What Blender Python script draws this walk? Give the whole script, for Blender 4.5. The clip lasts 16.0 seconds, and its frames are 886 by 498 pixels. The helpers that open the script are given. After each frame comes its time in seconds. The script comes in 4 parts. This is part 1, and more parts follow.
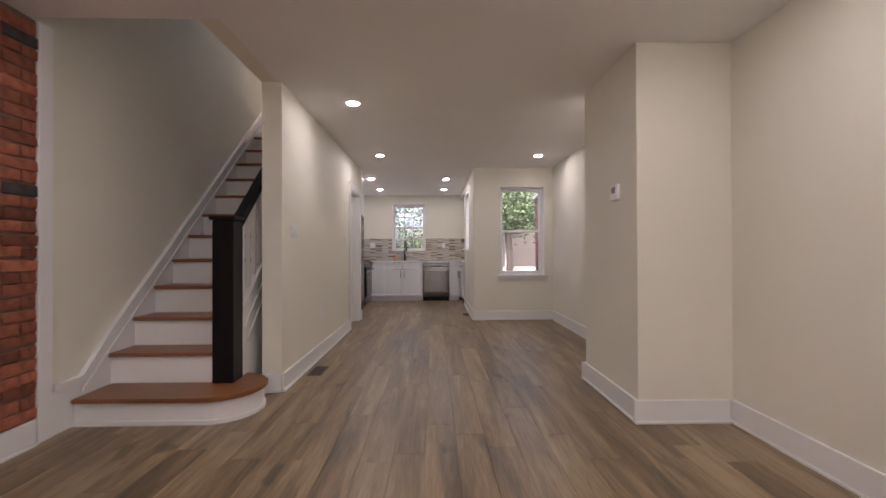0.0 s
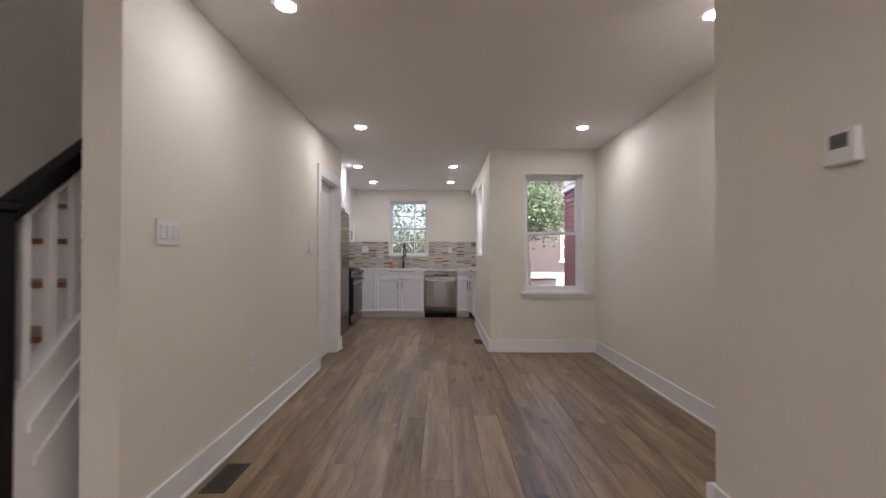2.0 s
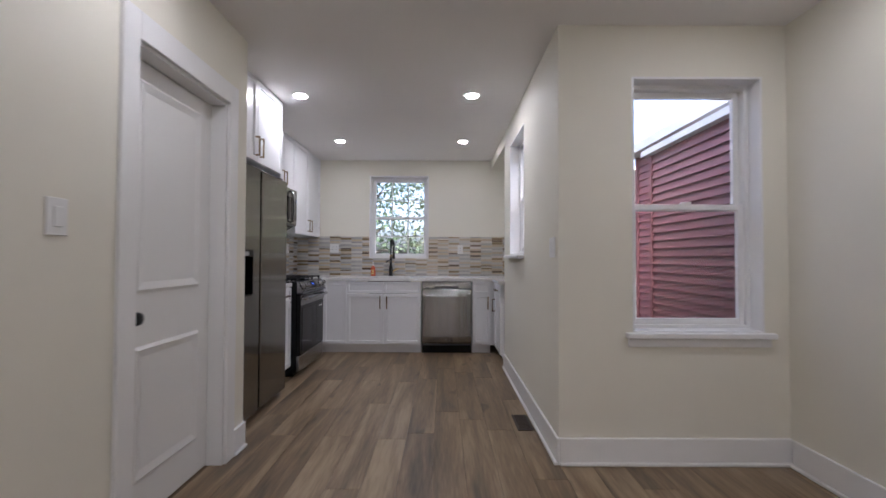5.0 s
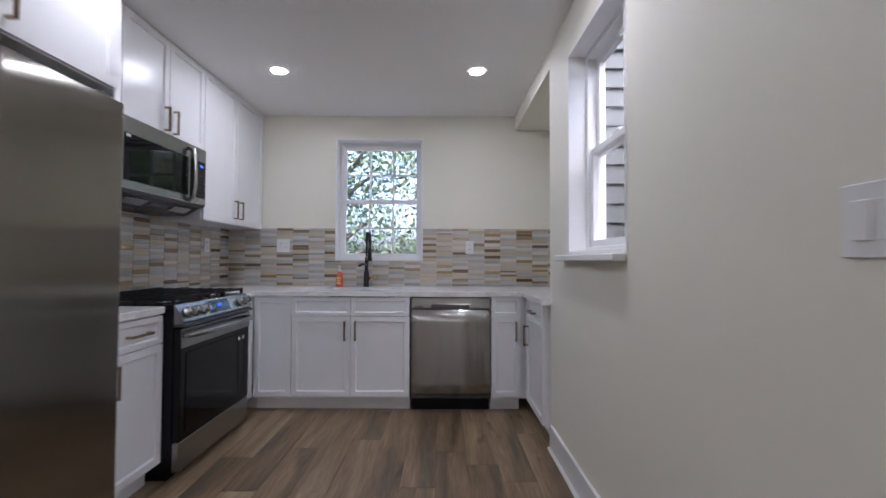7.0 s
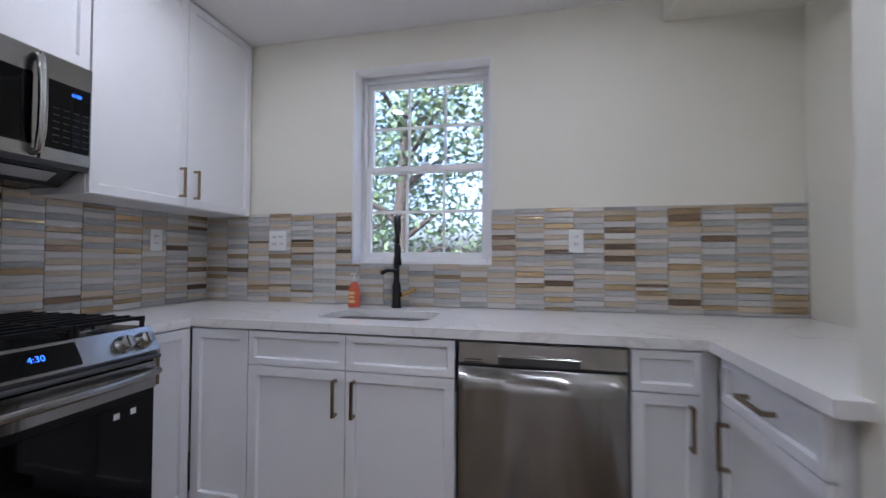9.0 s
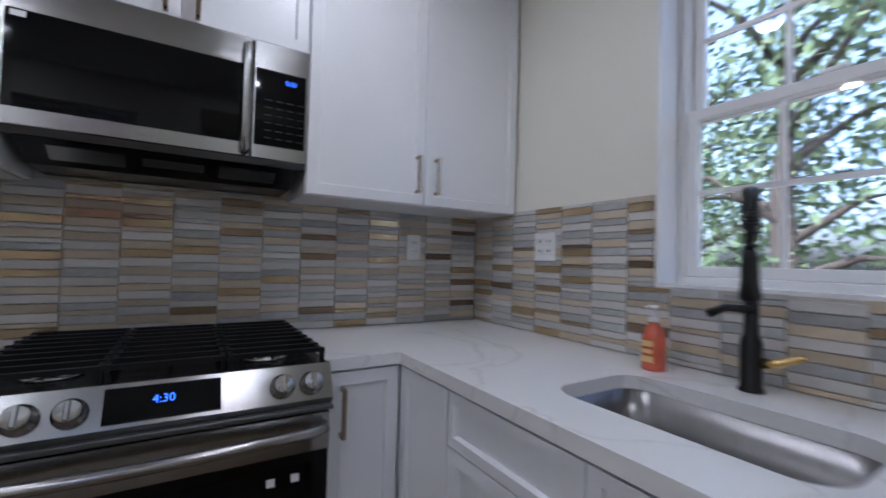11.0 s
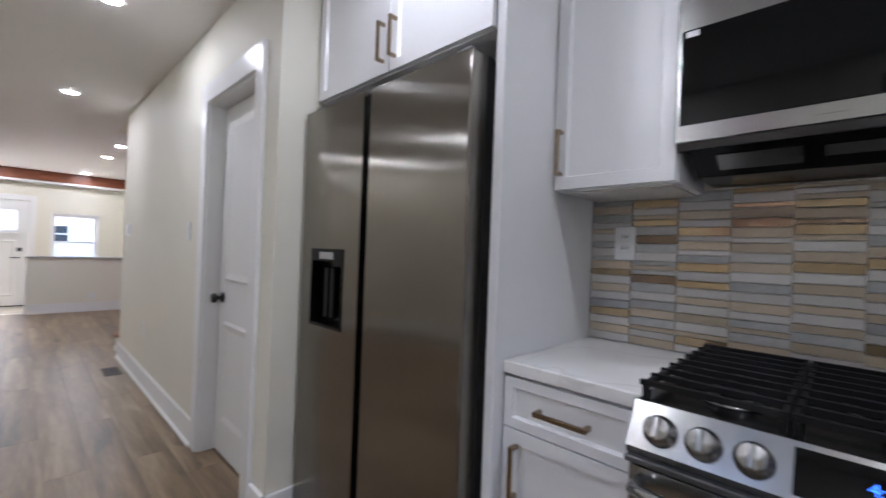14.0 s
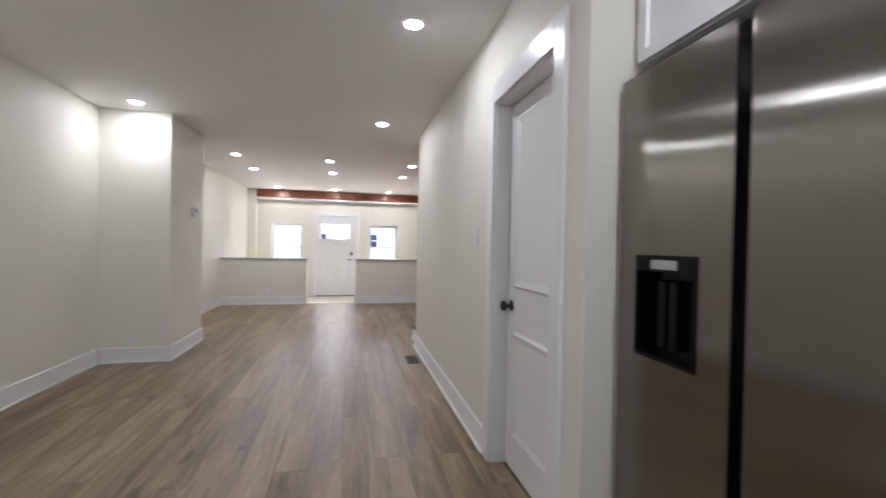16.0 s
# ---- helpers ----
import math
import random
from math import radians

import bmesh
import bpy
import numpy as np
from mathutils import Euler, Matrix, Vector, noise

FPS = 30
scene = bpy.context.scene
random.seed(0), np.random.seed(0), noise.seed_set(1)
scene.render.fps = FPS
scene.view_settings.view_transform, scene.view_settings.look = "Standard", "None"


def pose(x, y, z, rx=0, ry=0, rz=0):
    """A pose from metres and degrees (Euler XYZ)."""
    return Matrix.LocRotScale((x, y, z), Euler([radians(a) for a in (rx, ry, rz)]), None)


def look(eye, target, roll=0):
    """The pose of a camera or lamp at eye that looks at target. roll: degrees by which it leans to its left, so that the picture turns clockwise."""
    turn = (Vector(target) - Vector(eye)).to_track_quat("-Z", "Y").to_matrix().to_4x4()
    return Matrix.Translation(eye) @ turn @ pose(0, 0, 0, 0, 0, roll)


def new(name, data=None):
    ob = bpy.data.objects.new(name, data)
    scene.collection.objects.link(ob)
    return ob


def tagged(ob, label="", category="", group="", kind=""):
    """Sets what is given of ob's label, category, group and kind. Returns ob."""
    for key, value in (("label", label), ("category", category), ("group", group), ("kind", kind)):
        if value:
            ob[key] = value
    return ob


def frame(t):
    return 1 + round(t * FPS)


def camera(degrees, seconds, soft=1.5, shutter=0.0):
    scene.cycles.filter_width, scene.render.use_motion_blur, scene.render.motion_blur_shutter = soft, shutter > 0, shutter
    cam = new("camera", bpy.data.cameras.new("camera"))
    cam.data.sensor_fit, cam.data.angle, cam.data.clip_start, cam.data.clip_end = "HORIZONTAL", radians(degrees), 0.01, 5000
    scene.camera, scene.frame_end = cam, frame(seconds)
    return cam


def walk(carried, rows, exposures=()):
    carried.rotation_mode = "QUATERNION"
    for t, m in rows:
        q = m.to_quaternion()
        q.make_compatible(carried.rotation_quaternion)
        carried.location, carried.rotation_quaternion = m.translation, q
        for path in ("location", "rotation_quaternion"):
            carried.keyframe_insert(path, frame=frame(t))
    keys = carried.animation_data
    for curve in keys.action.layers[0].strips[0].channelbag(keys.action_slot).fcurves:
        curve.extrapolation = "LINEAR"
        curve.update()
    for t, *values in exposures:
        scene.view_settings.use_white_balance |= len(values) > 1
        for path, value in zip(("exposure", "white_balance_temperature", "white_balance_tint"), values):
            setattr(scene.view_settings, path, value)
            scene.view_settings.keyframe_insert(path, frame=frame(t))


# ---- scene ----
cam = camera(93.8, 16.0, soft=1.5, shutter=0.5)
EXPOSURES = [(0, 3.12, 6320, 20), (2, 3.10, 6050, 18), (3.5, 3.07, 5870, 15), (6.5, 3.08, 5520, 14), (8, 3.15, 5400, 14), (10.5, 2.83, 5260, 12), (12, 3.05, 5340, 12), (13, 3.4, 5330, 12), (14.5, 3.4, 5520, 11), (16, 3.42, 5540, 10)]
PATH = [
    (0, (0.205, 0.178, 1.126), (0.249, 2.177, 1.138), -0.2),
    (0.5, (0.217, 0.581, 1.226), (0.256, 2.581, 1.238), -0.1),
    (1, (0.249, 1.023, 1.231), (0.28, 3.022, 1.244), -0.3),
    (1.5, (0.256, 1.424, 1.198), (0.275, 3.424, 1.217), -0.0),
    (2, (0.271, 1.878, 1.215), (0.277, 3.878, 1.234), 0.1),
    (2.5, (0.266, 2.324, 1.227), (0.272, 4.324, 1.247), 0.1),
    (3, (0.246, 2.786, 1.213), (0.251, 4.786, 1.242), 0.1),
    (3.5, (0.238, 3.254, 1.216), (0.241, 5.254, 1.241), 0.0),
    (4, (0.229, 3.705, 1.199), (0.223, 5.705, 1.227), 0.2),
    (6.5, (0.191, 6.012, 1.135), (0.196, 8.011, 1.191), 0.2),
    (7, (0.189, 6.465, 1.157), (0.191, 8.465, 1.208), 0.2),
    (7.5, (0.218, 6.907, 1.158), (0.219, 8.907, 1.207), 0.2),
    (8, (0.249, 7.337, 1.161), (0.192, 9.336, 1.207), 0.0),
    (10.5, (0.157, 8.868, 1.204), (-1.254, 10.284, 1.257), 1.3),
    (11, (-0.021, 9.034, 1.21), (-1.727, 10.076, 1.267), 1.5),
    (11.5, (-0.145, 9.132, 1.23), (-2.038, 9.777, 1.262), 2.0),
    (12, (-0.252, 9.177, 1.244), (-2.243, 9.366, 1.259), 2.4),
    (12.5, (-0.302, 9.155, 1.246), (-2.278, 8.846, 1.26), 2.5),
    (13, (-0.303, 9.086, 1.241), (-2.158, 8.339, 1.242), 2.2),
    (13.5, (-0.293, 9.007, 1.222), (-1.945, 7.881, 1.24), 2.2),
    (14, (-0.255, 8.943, 1.217), (-1.687, 7.547, 1.228), 2.1),
    (14.5, (-0.252, 8.869, 1.244), (-1.452, 7.269, 1.223), 1.6),
    (15, (-0.238, 8.753, 1.24), (-1.224, 7.013, 1.215), 1.5),
    (15.5, (-0.222, 8.621, 1.235), (-0.949, 6.758, 1.217), 1.5),
    (16, (-0.218, 8.486, 1.23), (-0.66, 6.536, 1.209), 1.1),
]
walk(cam, [(t, look(eye, target, roll)) for t, eye, target, roll in PATH], exposures=EXPOSURES)

# ---- world and lamps ----
world = bpy.data.worlds.new("sky")
scene.world = world
world.use_nodes = True
wn = world.node_tree.nodes
sky = wn.new("ShaderNodeTexSky")
sky.sky_type, sky.sun_disc = "NISHITA", False
sky.air_density, sky.dust_density, sky.ozone_density = 0.7, 7.0, 0.1
sky.sun_elevation, sky.sun_rotation = radians(50), radians(184)
world.node_tree.links.new(sky.outputs[0], wn["Background"].inputs[0])
wn["Background"].inputs[1].default_value = 0.15
sun = new("sun", bpy.data.lights.new("sun", "SUN"))
sun.data.energy, sun.data.angle, sun.data.color = 0.15, radians(25), (1, 0.96, 0.9)
sun.matrix_world = look((-0.7, -10, 11.95), (0, 0, 0))
LAMP_GLOW = 27.0


# ---- materials ----
def mat(name, col, rough=0.5, metal=0.0, scale=6.0, vary=0.06, bump=0.0, fine=120.0, stretch=(1, 1, 1), rand=0.0, coat=0.0):
    """A surface with slow stains and fine grain; rand varies it from piece to piece."""
    m = bpy.data.materials.new(name)
    m.use_nodes = True
    n, l = m.node_tree.nodes, m.node_tree.links
    b = n["Principled BSDF"]
    b.inputs["Roughness"].default_value, b.inputs["Metallic"].default_value = rough, metal
    b.inputs["Coat Weight"].default_value = coat
    co = n.new("ShaderNodeTexCoord")
    mp = n.new("ShaderNodeMapping")
    mp.inputs["Scale"].default_value = stretch
    l.new(co.outputs["Object"], mp.inputs[0])
    big, small = n.new("ShaderNodeTexNoise"), n.new("ShaderNodeTexNoise")
    big.inputs["Scale"].default_value, small.inputs["Scale"].default_value = scale, fine
    big.inputs["Detail"].default_value = 4
    for t in (big, small):
        l.new(mp.outputs[0], t.inputs["Vector"])
    add = n.new("ShaderNodeMath")
    add.operation = "MULTIPLY_ADD"
    add.inputs[1].default_value = 0.4
    l.new(small.outputs["Fac"], add.inputs[0])
    l.new(big.outputs["Fac"], add.inputs[2])
    ramp = n.new("ShaderNodeMapRange")
    ramp.inputs["From Min"].default_value, ramp.inputs["From Max"].default_value = 0.35, 1.05
    ramp.inputs["To Min"].default_value, ramp.inputs["To Max"].default_value = 1 - vary, 1 + vary
    l.new(add.outputs[0], ramp.inputs["Value"])
    hsv = n.new("ShaderNodeHueSaturation")
    hsv.inputs["Color"].default_value = (*col, 1)
    val = ramp.outputs[0]
    if rand:
        oi = n.new("ShaderNodeObjectInfo")
        rr = n.new("ShaderNodeMapRange")
        rr.inputs["To Min"].default_value, rr.inputs["To Max"].default_value = 1 - rand, 1 + rand
        l.new(oi.outputs["Random"], rr.inputs["Value"])
        mu = n.new("ShaderNodeMath")
        mu.operation = "MULTIPLY"
        l.new(val, mu.inputs[0])
        l.new(rr.outputs[0], mu.inputs[1])
        val = mu.outputs[0]
    l.new(val, hsv.inputs["Value"])
    l.new(hsv.outputs[0], b.inputs["Base Color"])
    if bump:
        bp = n.new("ShaderNodeBump")
        bp.inputs["Strength"].default_value, bp.inputs["Distance"].default_value = bump, 0.002
        l.new(add.outputs[0], bp.inputs["Height"])
        l.new(bp.outputs[0], b.inputs["Normal"])
    return m


def glow(name, col, strength):
    m = bpy.data.materials.new(name)
    m.use_nodes = True
    b = m.node_tree.nodes["Principled BSDF"]
    b.inputs["Base Color"].default_value = (*col, 1)
    b.inputs["Emission Color"].default_value = (*col, 1)
    b.inputs["Emission Strength"].default_value = strength
    return m


def wood_floor():
    """Oak-look vinyl planks: long grain, knots, each plank its own tone."""
    m = bpy.data.materials.new("oak_planks")
    m.use_nodes = True
    n, l = m.node_tree.nodes, m.node_tree.links
    b = n["Principled BSDF"]
    co, oi = n.new("ShaderNodeTexCoord"), n.new("ShaderNodeObjectInfo")
    off = n.new("ShaderNodeVectorMath")
    off.operation = "MULTIPLY_ADD"
    off.inputs[1].default_value = (37, 61, 13)
    l.new(oi.outputs["Random"], off.inputs[0])
    l.new(co.outputs["Object"], off.inputs[2])
    mp = n.new("ShaderNodeMapping")
    mp.inputs["Scale"].default_value = (7.5, 0.7, 1)
    l.new(off.outputs[0], mp.inputs[0])
    g1, g2, g3 = (n.new("ShaderNodeTexNoise") for _ in range(3))
    g1.inputs["Scale"].default_value, g1.inputs["Detail"].default_value, g1.inputs["Distortion"].default_value = 1.2, 5, 0.6
    g2.inputs["Scale"].default_value, g2.inputs["Detail"].default_value = 9, 3
    l.new(mp.outputs[0], g1.inputs["Vector"])
    l.new(mp.outputs[0], g2.inputs["Vector"])
    mp3 = n.new("ShaderNodeMapping")
    mp3.inputs["Scale"].default_value = (3, 1.2, 1)
    l.new(off.outputs[0], mp3.inputs[0])
    l.new(mp3.outputs[0], g3.inputs["Vector"])
    g3.inputs["Scale"].default_value = 2.2
    mix = n.new("ShaderNodeMath")
    mix.operation = "MULTIPLY_ADD"
    mix.inputs[1].default_value = 0.35
    l.new(g2.outputs["Fac"], mix.inputs[0])
    l.new(g1.outputs["Fac"], mix.inputs[2])
    mix2 = n.new("ShaderNodeMath")
    mix2.operation = "MULTIPLY_ADD"
    mix2.inputs[1].default_value = 0.13
    l.new(oi.outputs["Random"], mix2.inputs[0])
    l.new(mix.outputs[0], mix2.inputs[2])
    ramp = n.new("ShaderNodeValToRGB")
    e = ramp.color_ramp.elements
    e[0].position, e[0].color = 0.5, (0.088, 0.062, 0.036, 1)
    e[1].position, e[1].color = 0.97, (0.36, 0.27, 0.165, 1)
    mid = e.new(0.72)
    mid.color = (0.205, 0.140, 0.078, 1)
    l.new(mix2.outputs[0], ramp.inputs[0])
    knot = n.new("ShaderNodeValToRGB")
    k = knot.color_ramp.elements
    k[0].position, k[0].color = 0.27, (0.3, 0.3, 0.3, 1)
    k[1].position, k[1].color = 0.335, (1, 1, 1, 1)
    l.new(g3.outputs["Fac"], knot.inputs[0])
    mul = n.new("ShaderNodeMix")
    mul.data_type, mul.blend_type = "RGBA", "MULTIPLY"
    mul.inputs["Factor"].default_value = 0.7
    l.new(ramp.outputs[0], mul.inputs["A"])
    l.new(knot.outputs[0], mul.inputs["B"])
    l.new(mul.outputs["Result"], b.inputs["Base Color"])
    rg = n.new("ShaderNodeMapRange")
    rg.inputs["To Min"].default_value, rg.inputs["To Max"].default_value = 0.25, 0.43
    l.new(mix.outputs[0], rg.inputs["Value"])
    l.new(rg.outputs[0], b.inputs["Roughness"])
    bp = n.new("ShaderNodeBump")
    bp.inputs["Strength"].default_value, bp.inputs["Distance"].default_value = 0.25, 0.0015
    l.new(mix.outputs[0], bp.inputs["Height"])
    l.new(bp.outputs[0], b.inputs["Normal"])
    return m


def quartz():
    """White quartz with thin grey veins."""
    m = mat("quartz", (0.80, 0.79, 0.77), 0.18, 0, 3, 0.03)
    n, l = m.node_tree.nodes, m.node_tree.links
    b = n["Principled BSDF"]
    old = b.inputs["Base Color"].links[0].from_socket
    co = n.new("ShaderNodeTexCoord")
    v = n.new("ShaderNodeTexNoise")
    v.inputs["Scale"].default_value, v.inputs["Detail"].default_value, v.inputs["Distortion"].default_value = 1.6, 6, 1.2
    l.new(co.outputs["Object"], v.inputs["Vector"])
    r = n.new("ShaderNodeValToRGB")
    e = r.color_ramp.elements
    e[0].position, e[0].color = 0.485, (1, 1, 1, 1)
    e[1].position, e[1].color = 0.515, (1, 1, 1, 1)
    c = e.new(0.5)
    c.color = (0.86, 0.85, 0.84, 1)
    l.new(v.outputs["Fac"], r.inputs[0])
    mx = n.new("ShaderNodeMix")
    mx.data_type, mx.blend_type = "RGBA", "MULTIPLY"
    mx.inputs["Factor"].default_value = 1
    l.new(old, mx.inputs["A"])
    l.new(r.outputs[0], mx.inputs["B"])
    l.new(mx.outputs["Result"], b.inputs["Base Color"])
    return m


def glass_pane():
    m = bpy.data.materials.new("window_glass")
    m.use_nodes = True
    n, l = m.node_tree.nodes, m.node_tree.links
    n.remove(n["Principled BSDF"])
    t, g, mx, fr = n.new("ShaderNodeBsdfTransparent"), n.new("ShaderNodeBsdfGlossy"), n.new("ShaderNodeMixShader"), n.new("ShaderNodeLayerWeight")
    g.inputs["Roughness"].default_value = 0.01
    pw, ma = n.new("ShaderNodeMath"), n.new("ShaderNodeMath")
    pw.operation, ma.operation = "POWER", "MULTIPLY_ADD"
    pw.inputs[1].default_value, ma.inputs[1].default_value, ma.inputs[2].default_value = 5, 0.96, 0.04
    l.new(fr.outputs["Facing"], pw.inputs[0])
    l.new(pw.outputs[0], ma.inputs[0])
    l.new(ma.outputs[0], mx.inputs[0])
    l.new(t.outputs[0], mx.inputs[1])
    l.new(g.outputs[0], mx.inputs[2])
    l.new(mx.outputs[0], n["Material Output"].inputs[0])
    return m


M_WALL = mat("cream_wall_paint", (0.77, 0.742, 0.645), 0.6, 0, 1.5, 0.02, 0.08, 260)
M_CEIL = mat("ceiling_paint", (0.83, 0.81, 0.79), 0.7, 0, 1.2, 0.02, 0.06, 240)
M_TRIM = mat("white_trim_paint", (0.80, 0.795, 0.785), 0.3, 0, 3, 0.02, 0.04, 90)
M_CAB = mat("white_cabinet_lacquer", (0.80, 0.80, 0.81), 0.28, 0, 3, 0.015, 0.02, 90)
M_DOOR = mat("white_door_paint", (0.78, 0.775, 0.76), 0.32, 0, 3, 0.02, 0.04, 90)
M_FLOOR = wood_floor()
M_GAP = mat("floor_joint", (0.11, 0.075, 0.05), 0.7)
M_TREAD = mat("stained_tread", (0.235, 0.095, 0.035), 0.35, 0, 3, 0.25, 0.1, 40, (1, 9, 9), 0.1)
M_BLACKWOOD = mat("black_newel_paint", (0.005, 0.0045, 0.005), 0.4, 0, 4, 0.2, 0.05)
M_STEEL = mat("brushed_steel", (0.36, 0.355, 0.345), 0.22, 1, 1.2, 0.05, 0.08, 60, (1, 1, 30))
M_STEELV = mat("brushed_steel_upright", (0.33, 0.325, 0.315), 0.17, 1, 2.2, 0.1, 0.9, 3, (4, 1, 0.5))
M_FRIDGE = mat("fridge_steel", (0.26, 0.245, 0.215), 0.17, 1, 1.6, 0.06, 0.06, 30, (0.5, 1, 2.2))


def brushed(m, turn, amount):
    n, l = m.node_tree.nodes, m.node_tree.links
    tg = n.new("ShaderNodeCombineXYZ")
    tg.inputs["X"].default_value, tg.inputs["Y"].default_value = 0.707, 0.707
    b = n["Principled BSDF"]
    b.inputs["Anisotropic"].default_value, b.inputs["Anisotropic Rotation"].default_value = amount, turn
    l.new(tg.outputs[0], b.inputs["Tangent"])


brushed(M_FRIDGE, 0.0, 1.0)
brushed(M_STEEL, 0.25, 0.7)
brushed(M_STEELV, 0.25, 0.85)

M_DARKSTEEL = mat("dark_grey_side", (0.10, 0.10, 0.10), 0.4, 0.6)
M_BLACK = mat("black_enamel", (0.004, 0.004, 0.0045), 0.2, 0, 5, 0.2)
M_IRON = mat("cast_iron", (0.006, 0.006, 0.0065), 0.45, 0, 30, 0.3, 0.3)
M_BGLASS = mat("black_glass", (0.002, 0.002, 0.0025), 0.04, 0, 5, 0.1)
M_BLKMET = mat("matt_black_metal", (0.006, 0.006, 0.006), 0.3, 0.2)
M_GOLD = mat("champagne_handle", (0.32, 0.245, 0.165), 0.2, 1, 10, 0.08, 0, 60)
M_BRASS = mat("brass", (0.7, 0.48, 0.18), 0.25, 1)
M_PLATE = mat("switch_plastic", (0.78, 0.78, 0.77), 0.35, 0, 4, 0.02)
M_VENT = mat("vent_brown", (0.055, 0.042, 0.034), 0.5, 0.3)
M_QUARTZ = quartz()
M_GLASS = glass_pane()
M_GROUT = mat("grout", (0.52, 0.49, 0.44), 0.8, 0, 20, 0.1, 0.2)
M_MORTAR = mat("mortar", (0.20, 0.125, 0.09), 0.9, 0, 25, 0.2, 0.6, 80)
M_BRICK = mat("old_red_brick", (0.27, 0.088, 0.05), 0.85, 0, 14, 0.5, 1.0, 70, (1, 1, 1), 0.5)
M_BRICKD = mat("burnt_brick", (0.055, 0.045, 0.045), 0.8, 0, 14, 0.4, 0.9, 70, (1, 1, 1), 0.3)
def far_brick(name, c1, c2, mortar):
    m = mat(name, c1, 0.9, 0, 9, 0.3, 0.4, 20)
    n, l = m.node_tree.nodes, m.node_tree.links
    co, mp, bt = n.new("ShaderNodeTexCoord"), n.new("ShaderNodeMapping"), n.new("ShaderNodeTexBrick")
    mp.inputs["Rotation"].default_value = (radians(90), 0, 0)
    bt.inputs["Color1"].default_value, bt.inputs["Color2"].default_value, bt.inputs["Mortar"].default_value = (*c1, 1), (*c2, 1), (*mortar, 1)
    bt.inputs["Scale"].default_value, bt.inputs["Brick Width"].default_value, bt.inputs["Row Height"].default_value, bt.inputs["Mortar Size"].default_value = 1, 0.22, 0.075, 0.012
    l.new(co.outputs["Object"], mp.inputs[0])
    l.new(mp.outputs[0], bt.inputs["Vector"])
    l.new(bt.outputs["Color"], n["Principled BSDF"].inputs["Base Color"])
    return m


M_FARBRICK = far_brick("far_brick_courses", (0.026, 0.021, 0.020), (0.046, 0.034, 0.032), (0.085, 0.082, 0.08))
M_REDSIDING = mat("red_siding", (0.12, 0.038, 0.042), 0.55, 0, 4, 0.12, 0.1)
M_GREYSIDING = mat("blue_grey_siding", (0.015, 0.022, 0.025), 0.55, 0, 4, 0.1, 0.1)
M_BEAM = mat("stained_beam", (0.21, 0.065, 0.028), 0.4, 0, 3, 0.25, 0.1, 40, (0.3, 6, 6))
M_SILL = mat("grey_cap", (0.42, 0.42, 0.41), 0.4)
M_VFLOOR = mat("vestibule_vinyl", (0.52, 0.47, 0.38), 0.4, 0, 5, 0.12)
M_GROUND = mat("yard_ground", (0.16, 0.14, 0.11), 0.95, 0, 1.5, 0.35, 0.5, 30)
M_BARK = mat("bark", (0.05, 0.043, 0.038), 0.9, 0, 8, 0.3, 0.6, 60)
M_LEAF = mat("leaves", (0.062, 0.105, 0.048), 0.6, 0, 2.0, 0.55, 0, 9)
M_LEAF2 = mat("yellow_green_leaves", (0.115, 0.145, 0.065), 0.6, 0, 2.0, 0.5, 0, 9)
M_ROOF = mat("roof_metal", (0.42, 0.43, 0.44), 0.5, 0.2)
M_DARKGLASS = mat("far_window_glass", (0.05, 0.06, 0.07), 0.06)
M_LAMP = glow("lamp_diffuser", (1.0, 0.94, 0.91), LAMP_GLOW)
M_BLUE = glow("blue_digits", (0.05, 0.16, 1.0), 0.3)
M_SOAP = mat("orange_soap", (0.62, 0.13, 0.07), 0.25, 0, 30, 0.1)
M_CLEAR = mat("pump_plastic", (0.75, 0.74, 0.72), 0.3)
M_LABEL = mat("yellow_label", (0.75, 0.5, 0.2), 0.4)
M_SINK = mat("sink_steel", (0.19, 0.183, 0.176), 0.3, 1, 3, 0.06, 0.03, 60, (20, 1, 1))
for dark in (M_BLACKWOOD, M_BLACK, M_BGLASS, M_IRON):
    dark.node_tree.nodes["Principled BSDF"].inputs["Specular IOR Level"].default_value = 0.25
TILES = [mat("tile_white", (0.57, 0.55, 0.52), 0.16, 0, 20, 0.08, 0.1, 90, (1, 1, 1), 0.12),
         mat("tile_grey_marble", (0.40, 0.40, 0.39), 0.22, 0, 25, 0.22, 0.2, 90, (1, 1, 1), 0.18),
         mat("tile_beige", (0.50, 0.42, 0.31), 0.2, 0, 20, 0.12, 0.1, 90, (1, 1, 1), 0.15),
         mat("tile_gold_glass", (0.50, 0.38, 0.22), 0.14, 0.6, 20, 0.12, 0.1, 60, (1, 1, 1), 0.2),
         mat("tile_bronze_glass", (0.25, 0.18, 0.12), 0.12, 0.6, 20, 0.15, 0.1, 60, (1, 1, 1), 0.25)]


